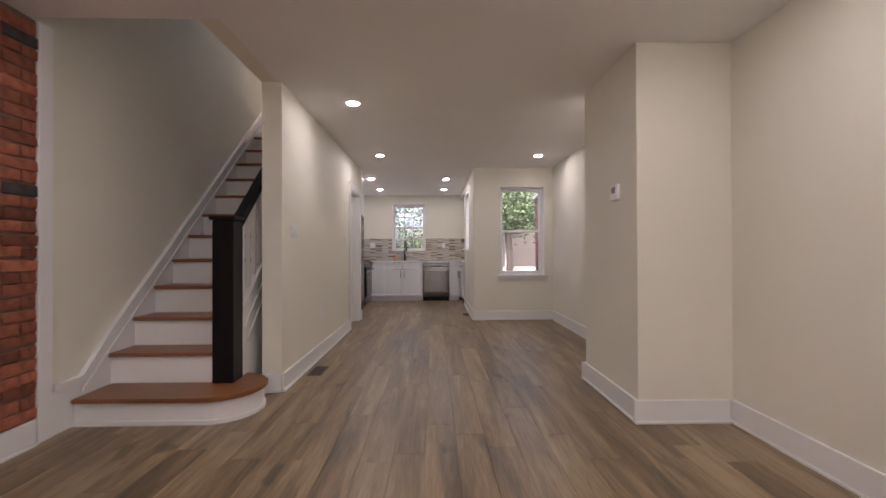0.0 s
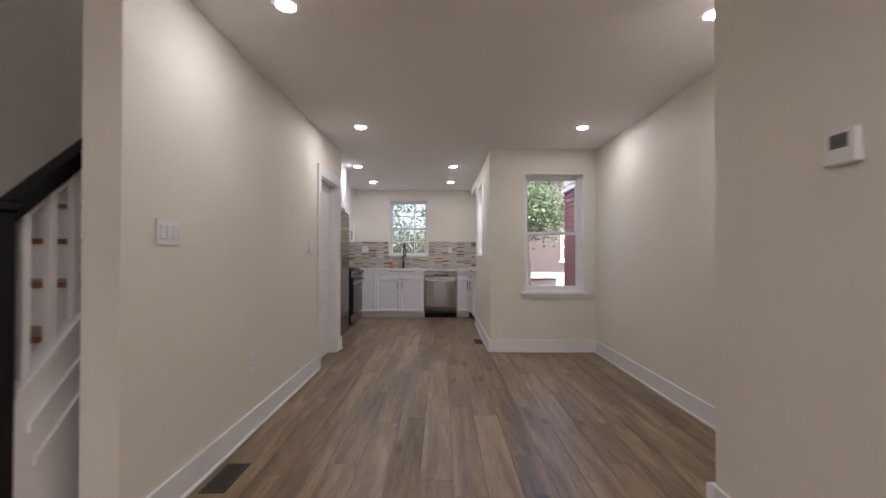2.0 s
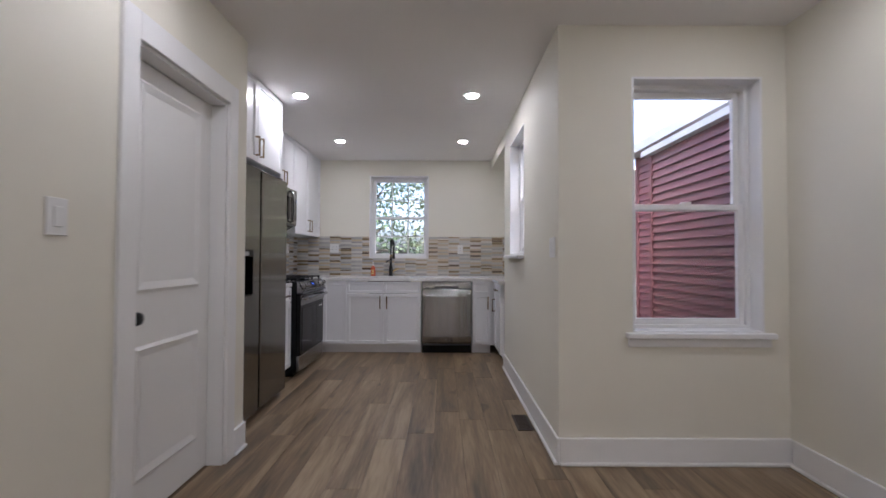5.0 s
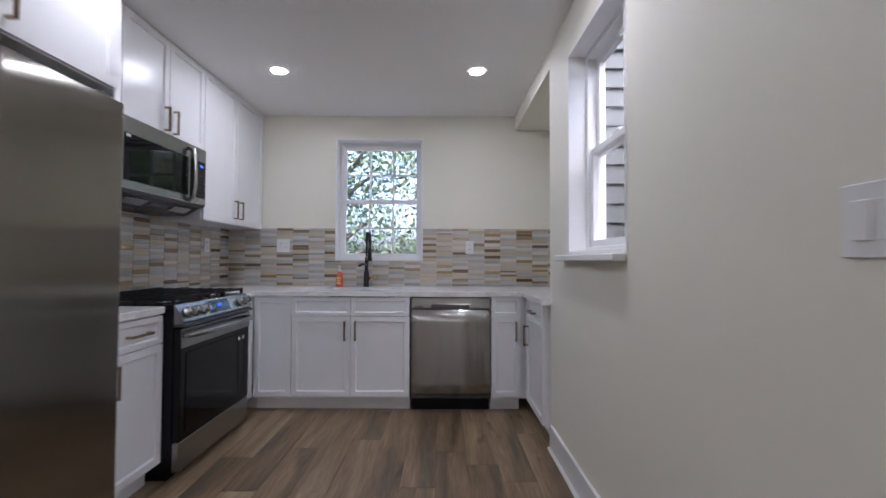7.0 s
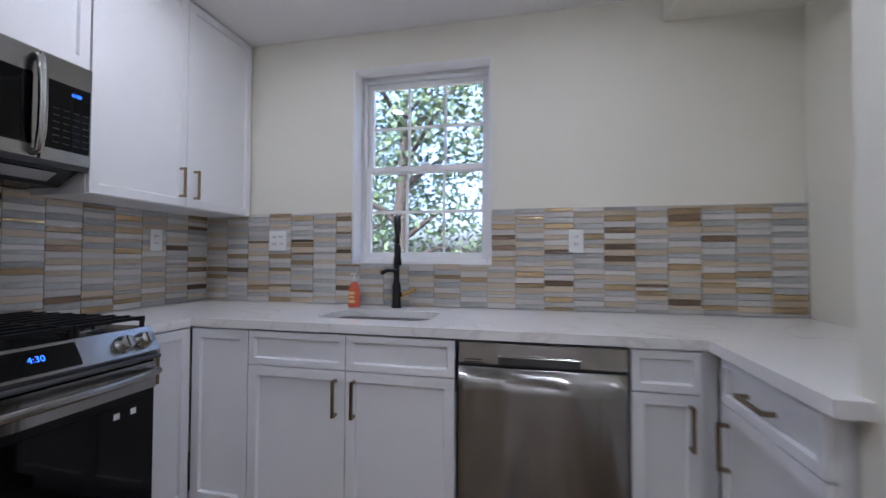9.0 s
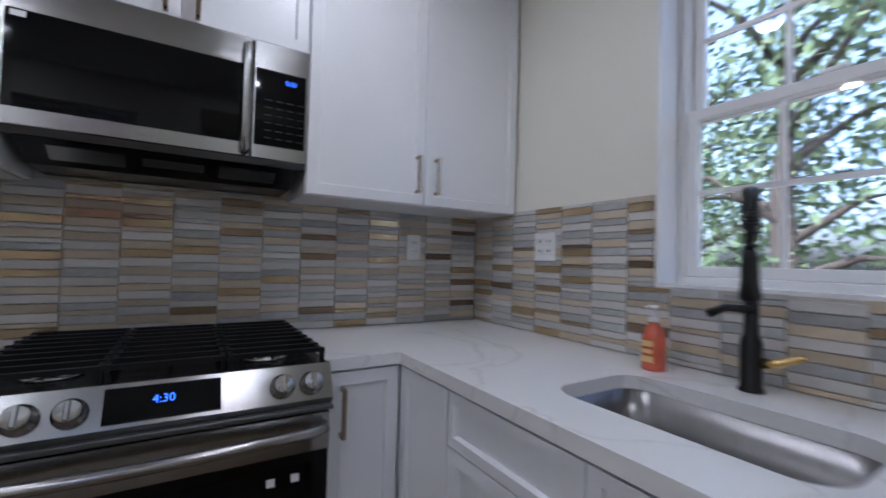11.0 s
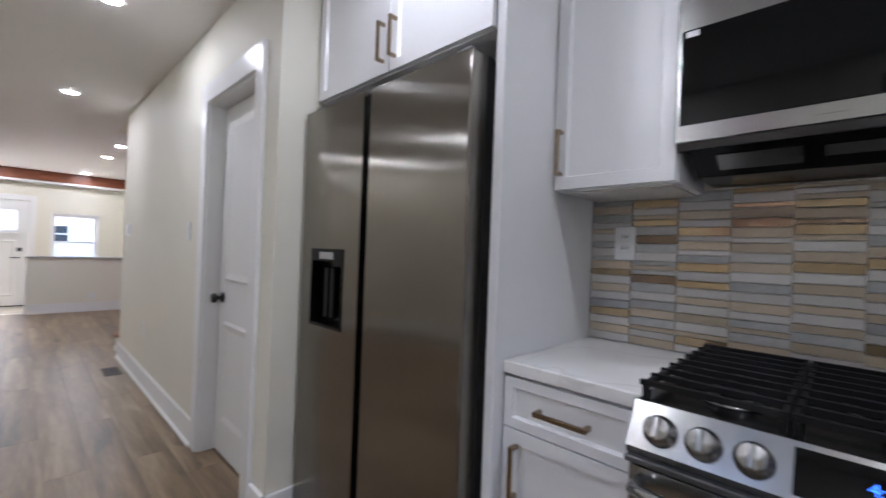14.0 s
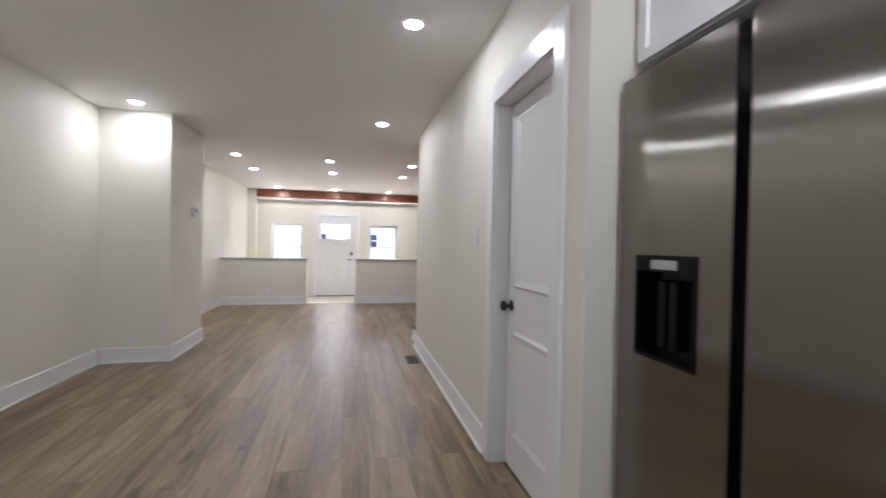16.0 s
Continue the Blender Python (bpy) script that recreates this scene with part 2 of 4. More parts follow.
# ---- mesh helpers ----
def boxes_bm(boxes, bevel=0.0, seg=1):
    bm = bmesh.new()
    for x0, x1, y0, y1, z0, z1 in boxes:
        v = [bm.verts.new(p) for p in ((x0, y0, z0), (x1, y0, z0), (x1, y1, z0), (x0, y1, z0), (x0, y0, z1), (x1, y0, z1), (x1, y1, z1), (x0, y1, z1))]
        for f in ((3, 2, 1, 0), (4, 5, 6, 7), (0, 1, 5, 4), (1, 2, 6, 5), (2, 3, 7, 6), (3, 0, 4, 7)):
            bm.faces.new([v[i] for i in f])
    if bevel:
        bmesh.ops.bevel(bm, geom=list(bm.edges), offset=bevel, segments=seg, affect="EDGES", profile=0.5)
    return bm


def mesh_of(name, bm, material, smooth=False):
    me = bpy.data.meshes.new(name)
    bmesh.ops.recalc_face_normals(bm, faces=bm.faces)
    bm.to_mesh(me)
    bm.free()
    me.materials.append(material)
    if smooth:
        for p in me.polygons:
            p.use_smooth = True
    return me


def part(name, bm, material, parent=None, label="", smooth=False):
    ob = new(name, mesh_of(name, bm, material, smooth))
    if parent is not None:
        ob.parent = parent
    if label:
        ob["label"] = label
    return ob


def P(name, boxes, material, parent=None, label="", bevel=0.0, seg=1):
    return part(name, boxes_bm(boxes, bevel, seg), material, parent, label)


def struct(name, boxes, material, label, category, bevel=0.0):
    return tagged(P(name, boxes, material, None, "", bevel), label, category, "", "structure")


def thing(name, m, label, category, group=""):
    ob = new(name)
    ob.empty_display_size = 0.05
    ob.matrix_world = m
    return tagged(ob, label, category, group)


def turned(profile, steps=20, axis="Z"):
    """A lathe shape from (radius, height) pairs."""
    bm = bmesh.new()
    rings = []
    for r, z in profile:
        ring = []
        for i in range(steps):
            a = 2 * math.pi * i / steps
            p = (r * math.cos(a), r * math.sin(a), z)
            if axis == "Y":
                p = (p[0], -p[2], p[1])
            ring.append(bm.verts.new(p))
        rings.append(ring)
    for a, b in zip(rings, rings[1:]):
        for i in range(steps):
            bm.faces.new((a[i], a[(i + 1) % steps], b[(i + 1) % steps], b[i]))
    bm.faces.new(rings[0])
    bm.faces.new(rings[-1])
    return bm


def moved(bm, m):
    bmesh.ops.transform(bm, matrix=m, verts=bm.verts)
    return bm


def tube(points, r, steps=10):
    """A pipe through the points."""
    bm = bmesh.new()
    rings, n = [], len(points)
    for i, p in enumerate(points):
        d = (Vector(points[min(i + 1, n - 1)]) - Vector(points[max(i - 1, 0)])).normalized()
        u = d.cross(Vector((0.31, 0.93, 0.2))).normalized()
        w = d.cross(u)
        rr = r[i] if isinstance(r, (list, tuple)) else r
        rings.append([bm.verts.new(Vector(p) + rr * (math.cos(2 * math.pi * k / steps) * u + math.sin(2 * math.pi * k / steps) * w)) for k in range(steps)])
    for a, b in zip(rings, rings[1:]):
        for i in range(steps):
            bm.faces.new((a[i], a[(i + 1) % steps], b[(i + 1) % steps], b[i]))
    bm.faces.new(rings[0])
    bm.faces.new(rings[-1])
    return bm


def prism(outline, axis, a, b):
    """A flat outline pulled from a to b along an axis; outline in the two other axes, in order."""
    bm = bmesh.new()
    def at(u, v, w):
        return {"x": (w, u, v), "y": (u, w, v), "z": (u, v, w)}[axis]
    lo = [bm.verts.new(at(u, v, a)) for u, v in outline]
    hi = [bm.verts.new(at(u, v, b)) for u, v in outline]
    bm.faces.new(lo)
    bm.faces.new(hi)
    for i in range(len(lo)):
        j = (i + 1) % len(lo)
        bm.faces.new((lo[i], lo[j], hi[j], hi[i]))
    return bm


def writing(name, text, size, material, parent, m):
    cu = bpy.data.curves.new(name, "FONT")
    cu.body, cu.size, cu.align_x, cu.align_y, cu.extrude = text, size, "CENTER", "CENTER", 0.0004
    tmp = new("tmp", cu)
    me = bpy.data.meshes.new_from_object(tmp.evaluated_get(bpy.context.evaluated_depsgraph_get()))
    bpy.data.objects.remove(tmp)
    me.materials.clear()
    me.materials.append(material)
    ob = new(name, me)
    ob.parent = parent
    ob.matrix_basis = m
    return ob


# ---- plan ----
CEIL = 2.5
WX, PX, PE, EX, KX = -2.16, -1.02, -1.18, 2.17, 0.865   # west wall, partition faces, east wall, kitchen's east wall
KW, KN = -1.81, 10.33                                    # kitchen's west and north walls
JOG = 6.98
SY = -2.4                                                # front wall
VF = -0.13                                               # vestibule floor


def wall_holes(axis, a, b, z0, z1, t0, t1, holes):
    """Boxes of a wall along an axis, from a to b, between t0 and t1 in thickness, with holes (a, b, z0, z1)."""
    out, at = [], a
    def put(u0, u1, v0, v1):
        if u1 - u0 > 1e-4 and v1 - v0 > 1e-4:
            out.append((u0, u1, t0, t1, v0, v1) if axis == "x" else (t0, t1, u0, u1, v0, v1))
    for h in sorted(holes):
        put(at, h[0], z0, z1)
        put(h[0], h[1], z0, h[2])
        put(h[0], h[1], h[3], z1)
        at = h[1]
    put(at, b, z0, z1)
    return out


wall = lambda n, bx, label="cream painted plaster wall, smooth and plain": struct(n, bx, M_WALL, label, "wall")
wall("wall_west", [(WX - 0.2, WX, SY - 0.2, 7.19, -0.3, 5.0)])
wall("wall_east", [(EX, EX + 0.2, SY - 0.2, JOG + 0.2, -0.3, CEIL)])
FDOOR, FWIN = (-0.40, 0.59, VF, 1.90), [(0.90, 1.65, 0.55, 1.70), (-1.45, -0.70, 0.55, 1.70)]
wall("wall_south", wall_holes("x", WX, EX, -0.3, CEIL, SY - 0.2, SY, [FDOOR, *FWIN]))
RWIN = (1.285, 2.03, 0.735, 2.20)
wall("wall_jog", wall_holes("x", KX, EX, 0, CEIL, JOG, JOG + 0.22, [RWIN]))
SWIN = (7.98, 8.68, 1.19, 2.26)
wall("wall_kitchen_east", wall_holes("y", JOG + 0.22, 9.07, 0, CEIL, KX, KX + 0.2, [SWIN]))
wall("wall_alcove_south", [(KX + 0.2, 1.62, 8.95, 9.07, 0, CEIL)])
wall("wall_alcove_east", [(1.47, 1.62, 9.07, KN + 0.2, 0, CEIL)])
wall("wall_alcove_header", [(KX, 1.47, 9.07, KN, 2.37, CEIL)])
KWIN = (-0.812, 0.005, 1.145, 2.288)
wall("wall_north", wall_holes("x", KW - 0.2, 1.47, 0, CEIL, KN, KN + 0.2, [KWIN]))
wall("wall_kitchen_west", [(KW - 0.2, KW, 7.19, KN, 0, CEIL)])
PDOOR = (6.26, 6.96, 0, 2.03)
wall("wall_partition", wall_holes("y", 3.55, 7.19, 0, 5.0, PE, PX, [PDOOR]) + [(KW - 0.2, PE, 7.07, 7.19, 0, 5.0)])
wall("wall_stairwell_upper", [(PE, PX - 0.03, 2.64, 3.55, CEIL, 5.0), (WX, PX - 0.03, 2.5, 2.64, CEIL + 0.15, 5.0)])
wall("chimney_breast", [(1.54, EX, 2.87, 3.80, 0, CEIL)], "cream painted boxed-in chimney breast against the wall")
wall("half_wall_1", [(0.605, EX, -0.27, -0.13, VF, 0.88)], "low cream half wall between vestibule and living room")
wall("half_wall_2", [(WX, -0.37, -0.27, -0.13, VF, 0.88)], "low cream half wall between vestibule and living room")
wall("front_pier", [(1.97, EX, SY, SY + 0.18, VF, CEIL)], "narrow cream pier in the front corner")
struct("ceiling", [(WX, EX, SY - 0.2, 2.64, CEIL, CEIL + 0.15), (PX - 0.03, EX, 2.64, 7.19, CEIL, CEIL + 0.15), (KW - 0.2, KX + 0.2, 7.19, 8.95, CEIL, CEIL + 0.15), (KW - 0.2, 1.62, 8.95, KN + 0.2, CEIL, CEIL + 0.15)], M_CEIL, "flat white painted plaster ceiling", "ceiling")
struct("stairwell_ceiling", [(WX - 0.2, PX, 2.5, 4.5, 5.0, 5.1), (WX - 0.2, PX, 5.2, 7.3, 5.0, 5.1), (WX - 0.2, -1.95, 4.5, 5.2, 5.0, 5.1), (-1.4, PX, 4.5, 5.2, 5.0, 5.1)], M_CEIL, "white painted ceiling over the stairwell", "ceiling")
struct("subfloor", [(WX - 0.2, EX + 0.2, -0.27, KN + 0.2, -0.3, -0.006)], M_GAP, "dark gaps below the floor planks", "floor")
struct("vestibule_floor", [(WX, EX, SY - 0.2, -0.27, -0.3, VF)], M_VFLOOR, "pale vinyl floor of the lower front vestibule", "floor")
struct("ceiling_beam", [(WX, 1.97, SY + 0.002, SY + 0.14, 2.30, CEIL - 0.002)], M_BEAM, "red-brown stained timber beam over the front windows", "beam", 0.006)
struct("ceiling_beam_moulding", [(WX, 1.97, SY + 0.002, SY + 0.16, 2.25, 2.298)], M_TRIM, "white moulding below the stained beam", "trim", 0.008)

# baseboards
BH, BT = 0.15, 0.018


def board(axis, a, b, face, side, z=0.0):
    """A baseboard with a shoe strip; side: +1 when it stands out towards plus."""
    def bx(t, z0, z1):
        lo, hi = sorted((face + side * 0.001, face + side * t))
        return (a, b, lo, hi, z0, z1) if axis == "x" else (lo, hi, a, b, z0, z1)
    struct("baseboard", [bx(BT, z + 0.018, z + BH)], M_TRIM, "white painted flat baseboard", "baseboard", 0.003)
    struct("baseboard_shoe", [bx(BT + 0.014, z, z + 0.0175)], M_TRIM, "white shoe moulding along the floor", "trim", 0.004)


board("y", -0.13, 2.87, EX, -1)
board("x", 1.505, EX - 0.033, 2.87, -1)
board("y", 2.87, 3.80, 1.54, -1)
board("x", 1.505, EX - 0.033, 3.80, 1)
board("y", 3.80 + 0.033, JOG - 0.033, EX, -1)
board("x", KX, EX, JOG, -1)
board("y", JOG - 0.018, 9.03, KX, -1)
board("y", 3.55, 6.17, PX, 1)
board("x", PE, PX, 3.55, -1)
board("y", 7.055, 7.19, PX, 1)
board("x", KW + 0.6, PX, 7.19, 1)
board("y", -0.13, 2.66, WX + 0.02, 1)
board("x", 0.605, EX - 0.033, -0.13, 1)
board("x", WX + 0.06, -0.37, -0.13, 1)
struct("half_wall_cap", [(0.585, EX, -0.29, -0.105, 0.88, 0.905)], M_SILL, "pale grey cap on the half wall", "cap", 0.005)
struct("half_wall_cap", [(WX, -0.35, -0.29, -0.105, 0.88, 0.905)], M_SILL, "pale grey cap on the half wall", "cap", 0.005)
struct("half_wall_end", [(0.588, 0.604, -0.285, -0.112, VF, 0.878)], M_TRIM, "white end board of the half wall", "trim", 0.003)
struct("half_wall_end", [(-0.369, -0.353, -0.285, -0.112, VF, 0.878)], M_TRIM, "white end board of the half wall", "trim", 0.003)
struct("step_nosing", [(-0.353, 0.588, -0.30, -0.25, -0.03, 0.004)], M_TRIM, "pale threshold strip at the step down", "trim", 0.004)
# casing round the under-stair door
CB = [(PX, PX + 0.02, 6.17, 6.26, 0, 2.145), (PX, PX + 0.02, 6.96, 7.05, 0, 2.145), (PX, PX + 0.02, 6.26, 6.96, 2.03, 2.145)]
struct("door_casing", CB, M_TRIM, "white flat casing round the closet door", "casing", 0.003)
struct("door_jamb", [(PE, PX + 0.002, 6.26, 6.275, 0, 2.03), (PE, PX + 0.002, 6.945, 6.96, 0, 2.03), (PE, PX + 0.002, 6.275, 6.945, 2.015, 2.03)], M_TRIM, "white door jamb lining", "jamb")


# ---- windows ----
def window(name, axis, a, b, z0, z1, face, into, recess, cols, label, sill=True, jamb_t=0.012, apron=True, horns=(0.045, 0.045), drop=0.0):
    """A double-hung window in a hole; face: the room-side plane, into: +1 or -1 towards outside."""
    w = thing(name, Matrix.Identity(4), label, "window")
    w["kind"] = "structure"
    def bx(u0, u1, d0, d1, v0, v1):
        lo, hi = sorted((face + into * d0, face + into * d1))
        return (u0, u1, lo, hi, v0, v1) if axis == "x" else (lo, hi, u0, u1, v0, v1)
    f, s, m = 0.035, 0.034, (z0 + z1) / 2 - 0.005
    P("jamb_lining", [bx(a, a + jamb_t, -0.003, recess, z0, z1), bx(b - jamb_t, b, -0.003, recess, z0, z1), bx(a + jamb_t, b - jamb_t, -0.003, recess, z1 - jamb_t, z1), bx(a + jamb_t, b - jamb_t, -0.003, recess, z0, z0 + jamb_t)], M_TRIM, w)
    P("window_frame", [bx(a, a + f, recess, recess + 0.09, z0, z1), bx(b - f, b, recess, recess + 0.09, z0, z1), bx(a + f, b - f, recess, recess + 0.09, z1 - f, z1), bx(a + f, b - f, recess, recess + 0.09, z0, z0 + f)], M_TRIM, w, "", 0.003)
    for nm, v0, v1, d in (("upper_sash", m - 0.018, z1 - f, 0.05), ("lower_sash", z0 + f, m + 0.018, 0.015)):
        d += recess
        ua, ub = a + f, b - f
        sash = P(nm, [bx(ua, ua + s, d, d + 0.03, v0, v1), bx(ub - s, ub, d, d + 0.03, v0, v1), bx(ua + s, ub - s, d, d + 0.03, v1 - s, v1), bx(ua + s, ub - s, d, d + 0.03, v0, v0 + s)], M_TRIM, w, "", 0.002)
        if cols:
            bars = [bx(ua + s + (ub - ua - 2 * s) * i / cols - 0.008, ua + s + (ub - ua - 2 * s) * i / cols + 0.008, d + 0.01, d + 0.02, v0 + s, v1 - s) for i in range(1, cols)]
            P("muntins", bars + [bx(ua + s, ub - s, d + 0.0095, d + 0.0205, (v0 + v1) / 2 - 0.008, (v0 + v1) / 2 + 0.008)], M_TRIM, sash)
        pane = P("pane", [bx(ua + s - 0.003, ub - s + 0.003, d + 0.013, d + 0.017, v0 + s - 0.003, v1 - s + 0.003)], M_GLASS, sash, "clear glass pane")
        pane.visible_shadow = False
    P("sash_lock", [bx((a + b) / 2 - 0.03, (a + b) / 2 + 0.03, recess + 0.017, recess + 0.04, m + 0.0185, m + 0.034)], M_TRIM, w, "", 0.004)
    if sill:
        P("window_sill", [bx(a - horns[0], b + horns[1], -0.045 - drop, -0.0035, z0 - 0.025 - drop, z0 + 0.005 - drop), bx(a + jamb_t, b - jamb_t, -0.0035, recess, z0 - 0.025, z0 + 0.014)], M_TRIM, w, "", 0.004)
        if apron:
            P("apron", [bx(a - 0.03, b + 0.03, -0.016, -0.001, z0 - 0.075, z0 - 0.026)], M_TRIM, w, "", 0.002)
    return w


window("window_1", "x", *RWIN, JOG, 1, 0.09, 0, "white double-hung window with a projecting sill")
window("window_2", "x", *KWIN, KN, 1, 0.10, 3, "white double-hung window with grilles above the sink", False)
sw = window("window_3", "y", *SWIN, KX, 1, 0.09, 0, "white double-hung side window in a deep reveal", True, 0.012, False, (0.0, 0.085), 0.012)
for i, h in enumerate(FWIN):
    window("window_%d" % (4 + i), "x", *h, SY, -1, 0.05, 0, "white double-hung front window facing the street")


# ---- doors ----
def panel_door(name, m, w, h, label, panels, t=0.036, hole=None):
    """A door leaf with raised panels; local x its width, -y its room side."""
    d = thing(name, m, label, "door")
    d["kind"] = "structure"
    if hole:
        P("door_leaf", wall_holes("x", 0, w, 0.008, h, -t / 2, t / 2, [hole]), M_DOOR, d)
    else:
        P("door_leaf", [(0, w, -t / 2, t / 2, 0.008, h)], M_DOOR, d, "", 0.002)
    for x0, x1, z0, z1 in panels:
        bm = bmesh.new()
        y, g = -t / 2, 0.03
        o = [(x0, y, z0), (x1, y, z0), (x1, y, z1), (x0, y, z1)]
        i1 = [(x0 + g * .5, y - 0.011, z0 + g * .5), (x1 - g * .5, y - 0.011, z0 + g * .5), (x1 - g * .5, y - 0.011, z1 - g * .5), (x0 + g * .5, y - 0.011, z1 - g * .5)]
        i2 = [(x0 + g * 1.6, y - 0.002, z0 + g * 1.6), (x1 - g * 1.6, y - 0.002, z0 + g * 1.6), (x1 - g * 1.6, y - 0.002, z1 - g * 1.6), (x0 + g * 1.6, y - 0.002, z1 - g * 1.6)]
        rings = [[bm.verts.new(p) for p in r] for r in (o, i1, i2)]
        for a, b in zip(rings, rings[1:]):
            for k in range(4):
                bm.faces.new((a[k], a[(k + 1) % 4], b[(k + 1) % 4], b[k]))
        bm.faces.new(rings[2])
        part("panel_moulding", bm, M_DOOR, d)
    return d


pd = panel_door("door_1", pose(PX - 0.10, 6.277, 0, 0, 0, 90), 0.666, 2.012, "closed white two-panel closet door under the stairs", [(0.10, 0.566, 1.0, 1.93), (0.10, 0.566, 0.19, 0.77)])
knob = part("door_knob", moved(turned([(0.030, 0), (0.030, 0.008), (0.011, 0.012), (0.011, 0.03), (0.024, 0.036), (0.029, 0.048), (0.025, 0.06), (0.01, 0.064)], 18, "Y"), pose(0.06, -0.018, 0.90)), M_BLKMET, pd, "matt black round door knob", True)
fd = panel_door("door_2", pose(0.588, SY - 0.03, VF, 0, 0, 180), 0.986, 2.026, "closed white craftsman front door with a three-light window", [(0.12, 0.45, 0.2, 1.26), (0.49, 0.82, 0.2, 1.26)], 0.05, (0.115, 0.825, 1.45, 1.83))
for i in range(3):
    x0 = 0.115 + i * 0.2375
    gl = P("door_light", [(x0, x0 + 0.233, -0.004, 0.002, 1.452, 1.828)], M_GLASS, fd, "clear glass door light")
    gl.visible_shadow = False
P("light_bar", [(0.09, 0.85, -0.04, -0.0255, 1.42, 1.449), (0.09, 0.85, -0.04, -0.0255, 1.831, 1.86), (0.115, 0.825, -0.037, -0.02, 1.628, 1.64)], M_DOOR, fd)
P("shelf_ledge", [(0.07, 0.87, -0.065, -0.0255, 1.375, 1.405)], M_DOOR, fd, "", 0.004)
part("lever_handle", moved(tube([(0, 0, 0), (0, -0.05, 0), (-0.02, -0.056, 0), (-0.12, -0.056, 0)], 0.011, 8), pose(0.87, -0.025, 0.93)), M_BLKMET, fd, "black lever handle")
P("deadbolt", [(0.835, 0.905, -0.045, -0.0255, 1.05, 1.12)], M_BLKMET, fd, "black deadbolt", 0.008)
struct("front_door_casing", [(-0.49, -0.40, SY, SY + 0.02, VF, 2.0), (0.59, 0.68, SY, SY + 0.02, VF, 2.0), (-0.40, 0.59, SY, SY + 0.02, 1.90, 2.0)], M_TRIM, "white casing round the front door", "casing", 0.003)
struct("door_threshold", [(-0.40, 0.59, SY - 0.2, SY + 0.03, VF, VF + 0.018)], M_BLKMET, "dark metal threshold", "threshold", 0.004)


# ---- stairs ----
N, R0, RISE, Y0, Y1, RUN = 12, 0.18, 0.222, 2.93, 3.24, 0.24
SX0, SX1 = WX + 0.022, -1.30
st = thing("staircase", Matrix.Identity(4), "steep stairs with red-brown treads and white risers", "staircase")


def bull(y0, y1, x0, x1, z0, z1, grow=0.0):
    """The rounded bottom step: straight front with a half-round end."""
    yc, r = (y0 + y1) / 2, (y1 - y0) / 2
    o = [(x0, y0 - grow)]
    o += [(x1 - r + (r + grow) * math.sin(a), yc - (r + grow) * math.cos(a)) for a in [math.pi * i / 14 for i in range(15)]]
    o += [(x0, y1 + grow)]
    return prism(o, "z", z0, z1)


part("bottom_riser", bull(Y0, 3.46, SX0, -1.04, 0.0, R0 - 0.03), M_TRIM, st, "white rounded bottom step")
part("bottom_shoe", bull(Y0, 3.46, SX0, -1.04, 0.0, 0.03, 0.012), M_TRIM, st)
bt = bull(Y0 - 0.03, 3.49, SX0, -1.01, R0 - 0.03, R0)
bmesh.ops.bevel(bt, geom=list(bt.edges), offset=0.008, segments=2, affect="EDGES")
part("tread", bt, M_TREAD, st)
for k in range(2, N + 1):
    y, z = Y1 + RUN * (k - 2), R0 + RISE * (k - 1)
    P("riser", [(SX0, SX1 if k > 2 else -1.405, y, y + 0.018, z - RISE + 0.0002, z - 0.028)], M_TRIM, st)
    P("tread", [(SX0, SX1 + 0.005 if k > 2 else -1.405, y - 0.03, y + RUN + 0.018, z - 0.028, z)], M_TREAD, st, "", 0.006)
sl = RISE / RUN


def zs(y):
    return R0 + RISE + sl * (y - Y1)


part("wall_skirt", prism([(2.78, 0), (2.93, 0), (3.2, 0.14), (6.2, zs(6.2) - 0.1), (6.2, zs(6.2) + 0.13), (3.25, zs(3.25) + 0.13), (3.0, 0.27), (2.78, 0.27)], "x", WX, WX + 0.02), M_TRIM, st, "white skirting board along the stairs")
part("skirt_moulding", prism([(2.78, 0.271), (3.0, 0.271), (3.25, zs(3.25) + 0.131), (6.2, zs(6.2) + 0.131), (6.2, zs(6.2) + 0.17), (3.24, zs(3.24) + 0.17), (2.99, 0.31), (2.78, 0.31)], "x", WX, WX + 0.034), M_TRIM, st)
part("skirt_bead", prism([(3.0, zs(3.0) + 0.02), (6.2, zs(6.2) + 0.02), (6.2, zs(6.2) + 0.045), (3.0, zs(3.0) + 0.045)], "x", WX + 0.0202, WX + 0.03), M_TRIM, st)
part("outer_string", prism([(3.30, R0 + 0.001), (3.478, R0 + 0.001), (3.478, 0), (4.6, 0), (4.6, zs(4.6) + 0.16), (3.30, zs(3.30) + 0.16)], "x", SX1 + 0.001, SX1 + 0.04), M_TRIM, st, "white panelled side of the stairs")
part("string_cap", prism([(3.372, zs(3.372) + 0.161), (4.6, zs(4.6) + 0.161), (4.6, zs(4.6) + 0.19), (3.372, zs(3.372) + 0.19)], "x", SX1 - 0.02, SX1 + 0.06), M_TRIM, st)
part("panel_moulding", prism([(3.42, zs(3.42) - 0.02), (4.6, zs(4.6) - 0.02), (4.6, zs(4.6) + 0.01), (3.42, zs(3.42) + 0.01)], "x", SX1 + 0.0402, SX1 + 0.055), M_TRIM, st)
part("panel_moulding", prism([(3.44, zs(3.44) - 0.17), (4.6, zs(4.6) - 0.17), (4.6, zs(4.6) - 0.14), (3.44, zs(3.44) - 0.14)], "x", SX1 + 0.0402, SX1 + 0.055), M_TRIM, st)
